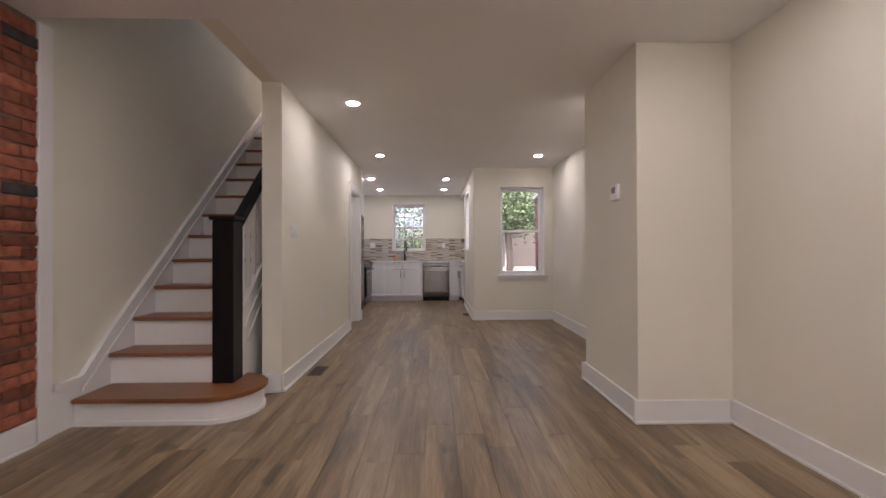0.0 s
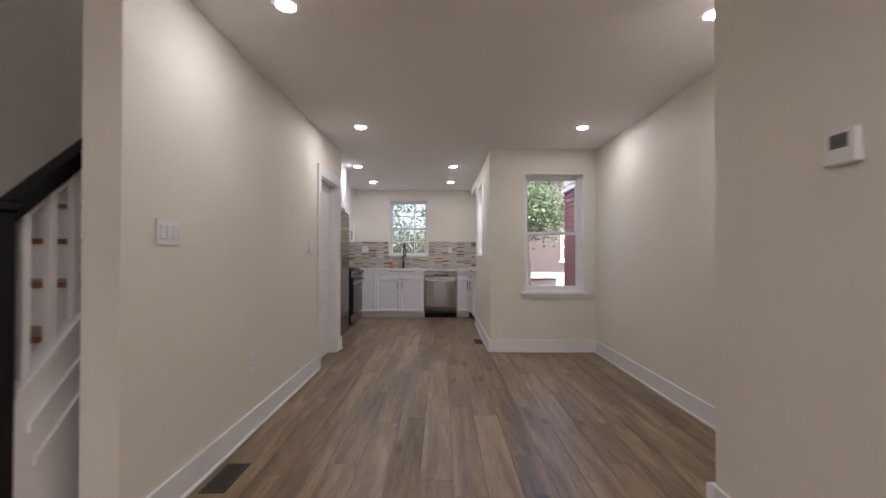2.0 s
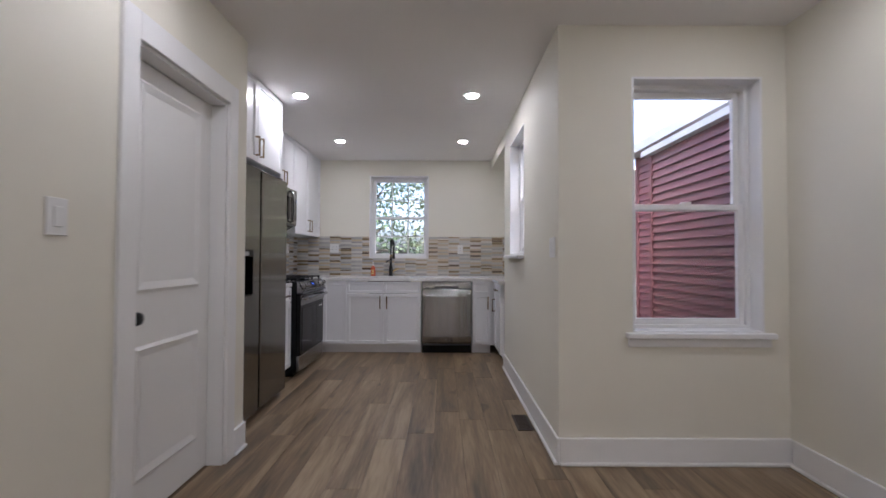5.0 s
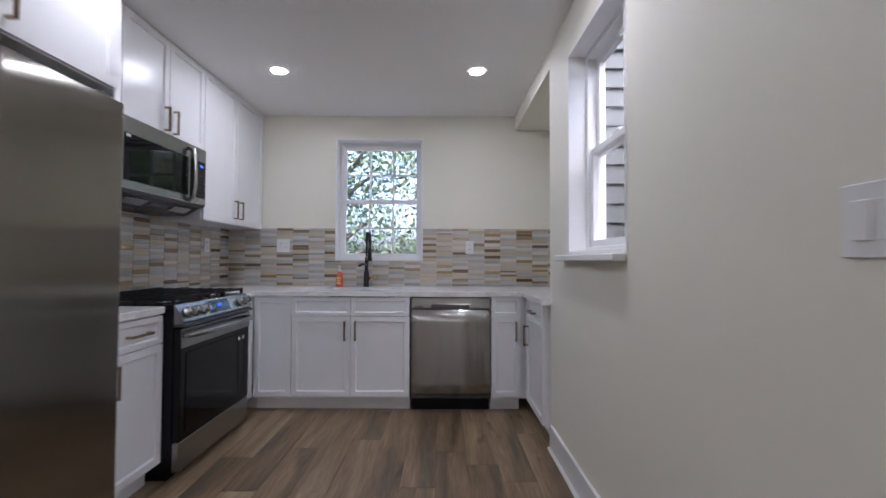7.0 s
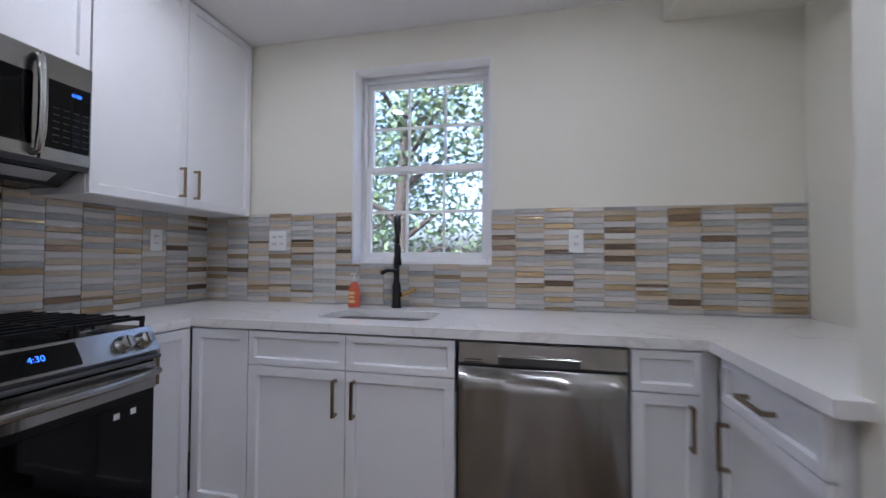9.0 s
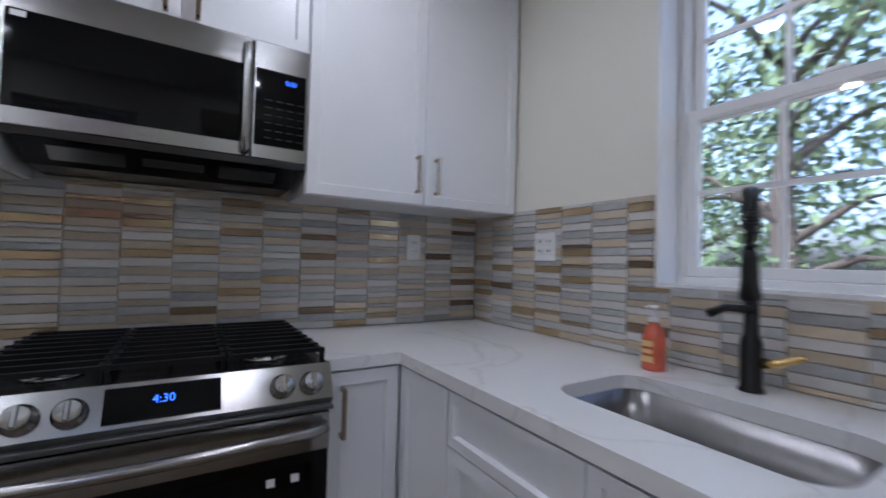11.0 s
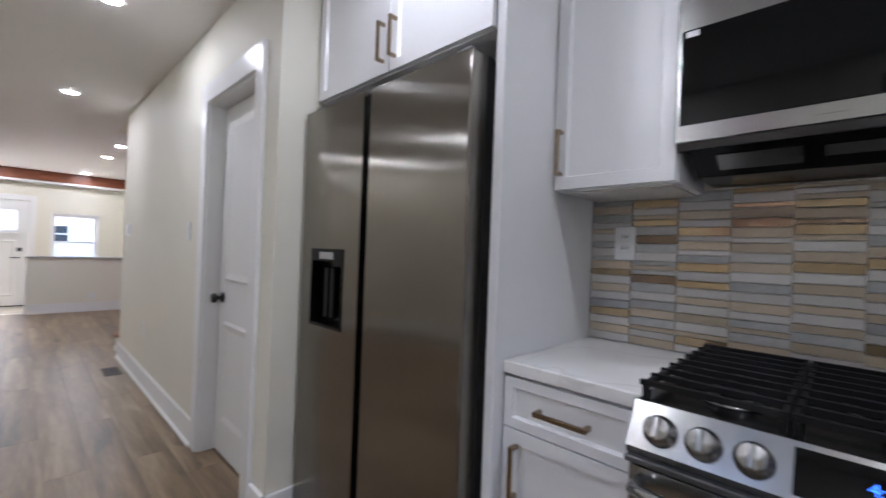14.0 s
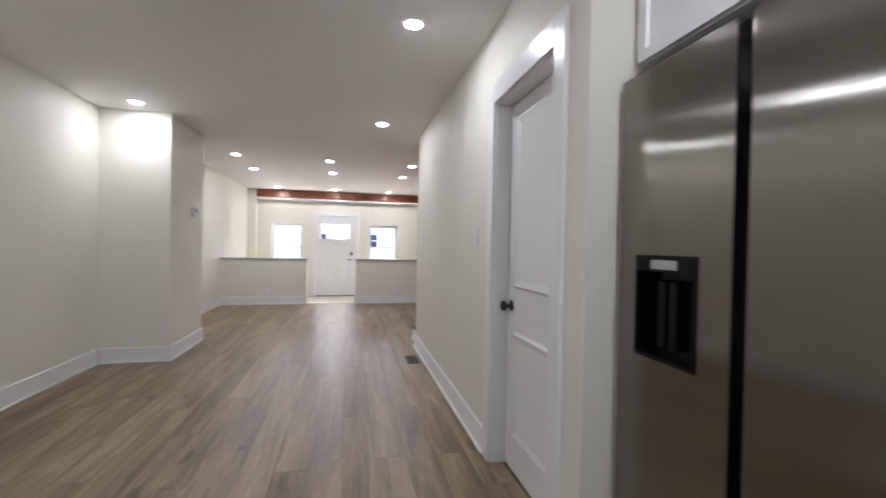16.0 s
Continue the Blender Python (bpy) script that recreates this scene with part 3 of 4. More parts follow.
nw = thing("newel_post", pose(-1.325, 3.29, R0), "square black painted newel post with a flat cap", "newel post")
P("post", [(-0.077, 0.077, -0.077, 0.077, 0.0, 1.18)], M_BLACKWOOD, nw, "", 0.006)
P("cap", [(-0.095, 0.095, -0.095, 0.095, 1.181, 1.21)], M_BLACKWOOD, nw, "", 0.008)
hr = thing("handrail", Matrix.Identity(4), "black painted sloping handrail behind the newel", "handrail")
HZ = 0.86
part("rail", prism([(3.36, zs(3.36) + HZ - 0.05), (5.2, zs(5.2) + HZ - 0.05), (5.2, zs(5.2) + HZ + 0.03), (3.36, zs(3.36) + HZ + 0.03)], "x", -1.315, -1.245), M_BLACKWOOD, hr)
bal = None
for i in range(10):
    y = 3.42 + i * 0.105
    b = P("baluster", [(-1.296, -1.264, y - 0.016, y + 0.016, zs(y) + 0.17, zs(y) + HZ - 0.04)], M_TRIM, hr, "", 0.003)
struct("corner_board", [(WX, WX + 0.03, 2.68, 2.775, 0, CEIL)], M_TRIM, "white vertical board between brick and plaster", "trim", 0.003)


# ---- ceiling lamps ----
def downlight(x, y):
    d = thing("recessed_light", pose(x, y, CEIL), "round white recessed ceiling downlight, lit", "ceiling light", "recessed ceiling lights")
    part("trim_ring", turned([(0.049, -0.001), (0.049, -0.006), (0.068, -0.004), (0.07, -0.0005)], 24), M_TRIM, d)
    part("diffuser", turned([(0.048, -0.0015), (0.048, -0.0075), (0.03, -0.0085)], 24), M_LAMP, d, "glowing white diffuser")
    return d


for x, y in ((-0.54, 4.02), (1.73, 4.08), (-0.56, 6.1), (1.71, 6.1), (-0.98, 8.03), (0.44, 8.02), (-0.98, 9.38), (0.43, 9.38), (1.43, 1.85), (1.43, 0.65), (0.1, 1.77), (0.1, 0.62), (-1.2, 1.75), (-1.2, 0.6), (1.42, -1.8), (0.15, -1.8), (-1.15, -1.85)):
    downlight(x, y)


# ---- kitchen cabinets ----
def shaker(parent, x0, x1, z0, z1, y, handle=None, rail=0.055, name="door"):
    """A shaker front in the plane y, facing -y; handle: ("v" or "h", x, z) for its middle."""
    t = 0.02
    inset = min(rail, (z1 - z0) * 0.27, (x1 - x0) * 0.27)
    bm = boxes_bm([(x0, x1, y - t, y, z0, z1)])
    bm.normal_update()
    front = [f for f in bm.faces if all(abs(v.co.y - (y - t)) < 1e-6 for v in f.verts)]
    bmesh.ops.inset_region(bm, faces=front, thickness=inset)
    bm.normal_update()
    bmesh.ops.inset_region(bm, faces=front, thickness=0.007, depth=-0.012)
    f = part(name, bm, M_CAB, parent)
    if handle:
        k, hx, hz = handle
        h, w = 0.074, 0.0065
        yy = y - t
        if k == "v":
            bx = [(hx - w, hx + w, yy - 0.036, yy - 0.026, hz - h, hz + h), (hx - w, hx + w, yy - 0.026, yy, hz - h, hz - h + 0.012), (hx - w, hx + w, yy - 0.026, yy, hz + h - 0.012, hz + h)]
        else:
            bx = [(hx - h, hx + h, yy - 0.036, yy - 0.026, hz - w, hz + w), (hx - h, hx - h + 0.012, yy - 0.026, yy, hz - w, hz + w), (hx + h - 0.012, hx + h, yy - 0.026, yy, hz - w, hz + w)]
        P("handle", bx, M_GOLD, f, "champagne bronze bar handle", 0.0015)
    return f


def base_cab(m, w, d, fronts, label, top=0.872):
    c = thing("base_cabinet", m, label, "kitchen cabinet", "base cabinets")
    P("body", [(0, w, 0.001, d, 0.10, top)], M_CAB, c)
    P("toe_kick", [(0, w, 0.06, d, 0.0, 0.0995)], M_CAB, c)
    for f in fronts:
        shaker(c, *f)
    return c


g = 0.0025
FY = 9.655    # carcass front of the north run; door faces 20 mm nearer
WFX = -1.27  # carcass front of the west run
NR = lambda x: pose(x, FY, 0)
WR = lambda y: pose(WFX, y, 0, 0, 0, 90)
DN = 0.55
base_cab(NR(-1.246), 0.286, DN, [(g, 0.286 - g, 0.115, 0.865, 0)], "white shaker corner base cabinet with a plain door")
base_cab(NR(-0.96), 0.90, DN, [(g, 0.45 - g, 0.725, 0.865, 0, None, 0.04, "drawer_front"), (0.45 + g, 0.90 - g, 0.725, 0.865, 0, None, 0.04, "drawer_front"), (g, 0.45 - g, 0.115, 0.72, 0, ("v", 0.41, 0.615)), (0.45 + g, 0.90 - g, 0.115, 0.72, 0, ("v", 0.49, 0.615))], "white shaker sink cabinet with two doors", 0.66)
base_cab(NR(0.562), 0.222, DN, [(g, 0.222 - g, 0.725, 0.865, 0, None, 0.04, "drawer_front"), (g, 0.222 - g, 0.115, 0.72, 0, ("v", 0.185, 0.615))], "narrow white shaker base cabinet beside the dishwasher")
base_cab(pose(0.84, 9.59, 0, 0, 0, -90), 0.50, 0.62, [(g, 0.5 - g, 0.725, 0.865, 0, ("h", 0.25, 0.795), 0.04, "drawer_front"), (g, 0.5 - g, 0.115, 0.72, 0, ("v", 0.06, 0.60))], "white shaker base cabinet in the side alcove")
base_cab(WR(8.24), 0.375, DN, [(g, 0.375 - g, 0.725, 0.865, 0, ("h", 0.19, 0.795), 0.04, "drawer_front"), (g, 0.375 - g, 0.115, 0.72, 0, ("v", 0.05, 0.61))], "white shaker base cabinet with a drawer beside the range")
base_cab(WR(9.395), 0.258, DN, [(g, 0.235 - g, 0.115, 0.865, 0, ("v", 0.045, 0.75))], "narrow white shaker cabinet in the corner")
struct("corner_toe", [(-1.332, -1.247, FY + 0.06, FY + 0.1, 0, 0.0995)], M_CAB, "white toe kick in the cabinet corner", "trim")
struct("corner_filler", [(0.785, 0.838, FY, FY + 0.05, 0.10, 0.872)], M_CAB, "white corner filler strip", "filler")


def upper_cab(y0, y1, z0, z1, x, d, fronts, label):
    c = thing("wall_cabinet", pose(x, y0, 0, 0, 0, 90), label, "kitchen cabinet", "wall cabinets")
    P("body", [(0, y1 - y0, 0.001, d, z0, z1)], M_CAB, c)
    for f in fronts:
        shaker(c, *f)
    return c


UX, UD, UB, UT = -1.51, 0.298, 1.43, 2.492
upper_cab(8.24, 8.608, UB, UT, UX, UD, [(g, 0.368 - g, UB + 0.003, UT, 0, ("v", 0.025, UB + 0.12))], "white shaker wall cabinet beside the microwave")
upper_cab(8.612, 9.364, 1.915, UT, UX, UD, [(g, 0.376 - g, 1.918, UT, 0, ("v", 0.335, 2.0)), (0.376 + g, 0.752 - g, 1.918, UT, 0, ("v", 0.417, 2.0))], "white shaker wall cabinet above the microwave")
upper_cab(9.368, KN - 0.013, UB, UT, UX, UD, [(g, 0.468 - g, UB + 0.003, UT, 0, ("v", 0.43, UB + 0.12)), (0.468 + g, 0.949 - g, UB + 0.003, UT, 0, ("v", 0.517, UB + 0.12))], "white shaker corner wall cabinet with two doors")
upper_cab(7.21, 8.20, 1.87, UT, -1.21, 0.598, [(g, 0.51 - g, 1.873, UT, 0, ("v", 0.475, 1.985)), (0.51 + g, 0.99 - g, 1.873, UT, 0, ("v", 0.545, 1.985))], "white shaker cabinet above the refrigerator")
struct("cabinet_crown", [(KW, UX - 0.021, 8.24, KN, UT, CEIL), (KW, -1.23, 7.19, 8.24, UT, CEIL)], M_CAB, "white filler between cabinets and ceiling", "trim")
fp = tagged(P("fridge_panel", [(KW, -1.205, 8.203, 8.236, 0, UT)], M_CAB, None, "", 0.002), "tall white side panel beside the refrigerator", "panel")
P("cabinet_underside", [(0.02, 0.348, 0.02, 0.29, UB - 0.006, UB - 0.0005)], mat("plain_birch", (0.6, 0.57, 0.52), 0.6), bpy.data.objects["wall_cabinet"])

# countertop with a sink cutout
CT0, CT1 = 0.874, 0.91
SK = (-0.745, -0.215, 9.785, 10.10)
ct = thing("countertop", Matrix.Identity(4), "white quartz countertop with faint grey veins", "countertop")
CF = FY - 0.026
top = bmesh.new()


def rounded(x0, x1, y0, y1, r, n=6):
    o = []
    for cx, cy, a0 in ((x1 - r, y1 - r, 0), (x0 + r, y1 - r, 90), (x0 + r, y0 + r, 180), (x1 - r, y0 + r, 270)):
        o += [(cx + r * math.cos(radians(a0 + 90 * i / n)), cy + r * math.sin(radians(a0 + 90 * i / n))) for i in range(n + 1)]
    return o


def slab_with_hole(outer, hole, z0, z1):
    bm = bmesh.new()
    loops = []
    for o in (outer, hole):
        vs = [bm.verts.new((x, y, z1)) for x, y in o]
        for i in range(len(vs)):
            bm.edges.new((vs[i], vs[(i + 1) % len(vs)]))
        loops.append(vs)
    bmesh.ops.triangle_fill(bm, edges=list(bm.edges), use_beauty=True)
    inner = [f for f in bm.faces if all(v in loops[1] for v in f.verts)]
    bmesh.ops.delete(bm, geom=inner, context="FACES_ONLY")
    r = bmesh.ops.extrude_face_region(bm, geom=list(bm.faces))
    bmesh.ops.translate(bm, vec=(0, 0, z0 - z1), verts=[v for v in r["geom"] if isinstance(v, bmesh.types.BMVert)])
    return bm


part("worktop_north", slab_with_hole([(KW, KN), (KW, CF), (0.80, CF), (0.80, 9.03), (KX, 9.03), (KX, 9.072), (1.468, 9.072), (1.468, KN)], rounded(*SK, 0.07), CT0, CT1), M_QUARTZ, ct)
P("worktop_corner", [(KW, WFX + 0.025, 9.388, CF, CT0, CT1)], M_QUARTZ, ct)
P("worktop_side", [(KW, WFX + 0.025, 8.238, 8.618, CT0, CT1)], M_QUARTZ, ct, "", 0.003)
sk = thing("kitchen_sink", pose(0, 0, 0), "undermounted stainless steel single-bowl sink", "sink")
bm = bmesh.new()
rings = []
for grow, z, r in ((0.012, CT0 - 0.001, 0.08), (0.0, CT0 - 0.001, 0.07), (-0.004, 0.75, 0.07), (-0.02, 0.70, 0.075), (-0.05, 0.685, 0.06), (-0.15, 0.68, 0.03)):
    rings.append([bm.verts.new((x, y, z)) for x, y in rounded(SK[0] - grow, SK[1] + grow, SK[2] - grow, SK[3] + grow, r)])
for a, b in zip(rings, rings[1:]):
    for i in range(len(a)):
        bm.faces.new((a[i], a[(i + 1) % len(a)], b[(i + 1) % len(a)], b[i]))
bm.faces.new(rings[-1])
part("basin", bm, M_SINK, sk, "", True)
part("drain", moved(turned([(0.045, 0), (0.045, 0.004), (0.03, 0.003), (0.02, -0.002)], 20), pose(-0.475, 9.94, 0.681)), M_STEELV, sk, "", True)
# faucet
fc = thing("kitchen_faucet", pose(-0.50, 10.225, CT1, 0, 0, 21), "tall black spring faucet with brass accents", "faucet")
part("base", turned([(0.028, 0), (0.028, 0.006), (0.024, 0.012), (0.024, 0.12), (0.016, 0.14), (0.016, 0.26), (0.013, 0.27)], 18), M_BLKMET, fc, "", True)
arc = [(0, 0, 0.27)] + [(0, -0.075 + 0.075 * math.cos(a), 0.40 + 0.085 * math.sin(a)) for a in [math.pi * i / 14 for i in range(15)]] + [(0, -0.15, 0.33)]
part("spout", tube(arc, 0.009, 10), M_BLKMET, fc, "", True)
pts = []
for i in range(420):
    u = i / 419 * (len(arc) - 1.001)
    k = int(u)
    p = Vector(arc[k]).lerp(Vector(arc[k + 1]), u - k)
    a = i * 0.55
    pts.append((p[0] + 0.015 * math.cos(a), p[1] + 0.015 * math.sin(a) * 0.6, p[2] + 0.008 * math.sin(a)))
part("spring", tube(pts, 0.0028, 5), M_BLKMET, fc, "black coil spring", True)
part("spray_head", moved(turned([(0.014, 0.10), (0.017, 0.08), (0.017, 0.03), (0.022, 0.0), (0.018, -0.01)], 16), pose(0, -0.15, 0.24)), M_BLKMET, fc, "", True)
part("holder_arm", tube([(0, 0, 0.25), (0, -0.08, 0.25), (0, -0.13, 0.25)], 0.007, 8), M_BLKMET, fc)
part("lever", tube([(0.02, 0, 0.07), (0.05, -0.005, 0.075), (0.10, -0.03, 0.10)], [0.014, 0.011, 0.006], 10), M_BRASS, fc, "brass lever", True)
part("side_spout", tube([(0, -0.01, 0.2), (-0.05, -0.06, 0.205), (-0.08, -0.09, 0.19)], [0.01, 0.009, 0.012], 10), M_BLKMET, fc, "black pot-filler spout", True)
part("collar", moved(turned([(0.018, 0), (0.018, 0.012), (0.014, 0.014)], 16), pose(0, 0, 0.262)), M_BRASS, fc, "brass collar", True)
# soap
sp = thing("soap_bottle", pose(-0.735, 10.20, CT1), "orange-red pump bottle of hand soap on the counter", "soap bottle")
part("bottle", turned([(0.030, 0), (0.033, 0.006), (0.031, 0.05), (0.032, 0.09), (0.024, 0.12), (0.013, 0.13), (0.013, 0.138)], 18), M_SOAP, sp, "", True)
part("pump", turned([(0.014, 0.138), (0.014, 0.152), (0.005, 0.154), (0.005, 0.175), (0.012, 0.176), (0.012, 0.186)], 14), M_CLEAR, sp, "clear white pump", True)
P("nozzle", [(-0.006, 0.006, -0.04, -0.012, 0.177, 0.185)], M_CLEAR, sp, "", 0.002)
P("label", [(-0.018, 0.018, -0.0338, -0.0325, 0.025, 0.042), (-0.015, 0.015, -0.0338, -0.0325, 0.05, 0.062), (-0.017, 0.017, -0.0338, -0.0325, 0.07, 0.086)], M_LABEL, sp, "yellow label bars")

# ---- dishwasher ----
dw = thing("dishwasher", pose(-0.052, FY, 0), "stainless steel dishwasher with a recessed handle", "dishwasher")
P("tub", [(0.004, 0.606, 0.0, 0.55, 0.10, 0.868)], M_DARKSTEEL, dw)
bm = bmesh.new()
cols, prev = [], None
for i in range(25):
    x = 0.006 + 0.598 * i / 24
    yb = -0.020 - 0.014 * math.sin(math.pi * i / 24) ** 0.6 - 0.0012 * math.cos(6 * math.pi * i / 24)
    c = [bm.verts.new((x, -0.012 if j in (0, 9) else yb, 0.125 + (0.775 - 0.125) * min(max(j - 1, 0), 7) / 7)) for j in range(10)]
    if prev:
        for j in range(9):
            bm.faces.new((prev[j], c[j], c[j + 1], prev[j + 1]))
    prev = c
part("front_panel", bm, M_STEELV, dw, "", True)
P("control_strip", [(0.006, 0.604, -0.024, 0.0, 0.785, 0.866)], M_STEEL, dw, "", 0.003)
P("handle_slot", [(0.155, 0.445, -0.0258, -0.0242, 0.787, 0.815)], M_DARKSTEEL, dw, "dark pocket handle", 0.0005)
P("handle_lip", [(0.15, 0.45, -0.032, -0.026, 0.813, 0.819)], M_STEEL, dw, "", 0.002)
P("badge", [(0.03, 0.095, -0.0252, -0.0242, 0.80, 0.804), (0.03, 0.095, -0.0252, -0.0242, 0.79, 0.794)], M_BLACK, dw)
P("toe_panel", [(0.006, 0.604, 0.045, 0.06, 0.0, 0.115)], M_BLACK, dw)

# ---- range ----
rg = thing("gas_range", pose(-1.205, 8.622, 0, 0, 0, 90), "stainless steel slide-in gas range with black grates", "range")
RW = 0.762
P("body", [(0, RW, 0.0, 0.585, 0.05, 0.885)], M_BLACK, rg)
P("foot_base", [(0.03, RW - 0.03, 0.04, 0.58, 0.0, 0.0495)], M_BLACK, rg)
P("cooktop", [(0, RW, -0.004, 0.59, 0.886, 0.915)], M_BLACK, rg, "black enamel cooktop", 0.004)
part("control_panel", prism([(-0.012, 0.916), (-0.0045, 0.916), (-0.0045, 0.815), (-0.05, 0.815), (-0.058, 0.832)], "x", 0, RW), M_STEEL, rg)
tilt = math.degrees(math.atan2(0.046, 0.084))
pan = pose(0, -0.036, 0.874, -tilt)
dsp = P("display", [(0.265, 0.49, -0.003, -0.0005, -0.038, 0.038)], M_BGLASS, rg, "black glass touch display", 0.001)
dsp.matrix_basis = pan
writing("clock_digits", "4:30", 0.026, M_BLUE, rg, pan @ pose(0.375, -0.0042, 0.004, 90))
for kx in (0.06, 0.135, 0.212, 0.632, 0.706):
    kb = part("control_knob", turned([(0.031, 0), (0.031, 0.004), (0.025, 0.006), (0.024, 0.03), (0.021, 0.033)], 20, "Y"), M_STEEL, rg, "steel burner knob", True)
    kb.matrix_basis = pan @ pose(kx, -0.001, -0.004)
    gr = P("grip", [(-0.005, 0.005, -0.040, -0.0335, -0.021, 0.021)], M_STEEL, kb, "", 0.002)
dr = P("oven_door", [(0.004, RW - 0.004, -0.04, -0.001, 0.21, 0.792)], M_BLACK, rg, "black glass oven door", 0.004)
P("door_glass", [(0.05, RW - 0.05, -0.0435, -0.0405, 0.25, 0.66)], M_BGLASS, dr)
P("top_band", [(0.004, RW - 0.004, -0.0445, -0.0405, 0.69, 0.79)], M_STEELV, dr, "steel band", 0.001)
part("oven_handle", tube([(0.022, -0.042, 0.757), (0.024, -0.075, 0.757), (0.07, -0.092, 0.757), (0.22, -0.104, 0.757), (0.38, -0.108, 0.757), (0.54, -0.104, 0.757), (0.69, -0.092, 0.757), (0.738, -0.075, 0.757), (0.74, -0.042, 0.757)], 0.014, 12), M_STEEL, dr, "curved steel handle", True)
P("panel_lip", [(0.0, RW, -0.066, -0.0045, 0.801, 0.8148)], M_DARKSTEEL, rg, "dark lip below the control panel", 0.003)
P("sticker", [(0.60, 0.62, -0.0455, -0.0437, 0.62, 0.64)], M_PLATE, dr)
P("sticker", [(0.66, 0.68, -0.0455, -0.0437, 0.62, 0.64)], M_PLATE, dr)
P("storage_drawer", [(0.004, RW - 0.004, -0.036, -0.001, 0.055, 0.205)], M_STEEL, rg, "steel storage drawer", 0.004)
for bxn, byn, rr in ((0.15, 0.13, 0.045), (0.15, 0.42, 0.036), (0.381, 0.28, 0.05), (0.612, 0.13, 0.05), (0.612, 0.42, 0.036)):
    bu = part("burner", moved(turned([(rr + 0.015, 0.0), (rr + 0.012, 0.006), (rr, 0.008), (rr, 0.018)], 20), pose(bxn, byn, 0.9155)), M_STEEL, rg, "steel burner ring", True)
    part("burner_cap", moved(turned([(rr, 0.0185), (rr, 0.024), (rr - 0.008, 0.027)], 20), pose(bxn, byn, 0.9155)), M_IRON, bu, "", True)
for gi in range(3):
    x0, x1 = 0.010 + gi * 0.2485, 0.010 + gi * 0.2485 + 0.244
    zz0, zz1 = 0.942, 0.955
    bars = [(x0, x0 + 0.010, 0.003, 0.580, zz0 - 0.006, zz1 - 0.004), (x1 - 0.010, x1, 0.003, 0.580, zz0 - 0.006, zz1 - 0.004)]
    for j in range(9):
        y = 0.010 + 0.562 * j / 8
        lip = 0.0 if 0 < gi else 0.006
        bars.append((x0 - lip, x1, y - 0.0055, y + 0.0055, zz0 + 0.001, zz1))
    bars.append(((x0 + x1) / 2 - 0.005, (x0 + x1) / 2 + 0.005, 0.02, 0.565, zz0 - 0.004, zz0 + 0.0005))
    for cx in (x0, x1 - 0.012):
        for cy in (0.005, 0.565):
            bars.append((cx, cx + 0.012, cy, cy + 0.012, 0.9155, zz0 - 0.0062))
    P("grate", bars, M_IRON, rg, "black cast iron grate")

# ---- microwave ----
mw = thing("microwave", pose(-1.495, 8.604, 1.49, 0, 0, 90), "over-range stainless steel microwave with black glass", "microwave")
MW = 0.760
P("case", [(0, MW, 0.0, 0.31, 0.036, 0.424)], M_DARKSTEEL, mw)
mdoor = P("door", [(0, 0.582, -0.02, -0.0005, 0.036, 0.424)], M_STEEL, mw, "", 0.004)
P("control_frame", [(0.585, MW, -0.02, -0.0005, 0.036, 0.424)], M_STEEL, mw, "", 0.004)
P("door_window", [(0.012, 0.56, -0.0232, -0.0203, 0.082, 0.332)], M_BGLASS, mdoor, "black glass window", 0.001)
cp = P("control_glass", [(0.592, MW - 0.01, -0.0232, -0.0203, 0.082, 0.332)], M_BGLASS, mw, "black glass control panel", 0.001)
writing("clock_digits", "0:00", 0.02, M_BLUE, mw, pose(0.70, -0.0238, 0.298, 90))
M_KEY = mat("key_print", (0.022, 0.022, 0.024), 0.4)
for r in range(6):
    P("key_print", [(0.622 + 0.034 * c, 0.644 + 0.034 * c, -0.0237, -0.0233, 0.105 + 0.025 * r, 0.1085 + 0.025 * r) for c in range(4)], M_KEY, cp)
hm = tube([(0.565, -0.021, 0.392), (0.565, -0.048, 0.384), (0.565, -0.060, 0.31), (0.565, -0.063, 0.225), (0.565, -0.060, 0.13), (0.565, -0.048, 0.062), (0.565, -0.021, 0.054)], 0.014, 14)
part("door_handle", hm, M_STEEL, mdoor, "curved steel handle", True)
P("sticker", [(0.022, 0.052, -0.0238, -0.0233, 0.312, 0.327)], M_PLATE, mdoor, "small pale sticker")
P("badge", [(0.285, 0.335, -0.0212, -0.0203, 0.057, 0.061)], M_STEELV, mdoor)
part("bottom_lip", prism([(-0.018, 0.0355), (0.02, 0.0355), (0.02, 0.018), (-0.008, 0.018)], "x", 0.003, MW - 0.003), M_DARKSTEEL, mw, "dark lip below the door")
part("vent_hood", prism([(0.0, 0.0175), (0.31, 0.0175), (0.31, -0.04), (0.10, -0.04)], "x", 0.03, MW - 0.03), M_BLACK, mw, "black sloping underside")
for vx in (0.09, 0.50):
    slope = [(0.022, 0.0045), (0.074, -0.025), (0.0725, -0.0275), (0.0205, 0.002)]
    part("vent_filter", prism(slope, "x", vx, vx + 0.17), M_STEEL, mw, "grey mesh grease filter")
part("vent_grille", prism([(0.03, -0.0001), (0.06, -0.0175), (0.0585, -0.0195), (0.0285, -0.002)], "x", 0.30, 0.46), M_DARKSTEEL, mw)

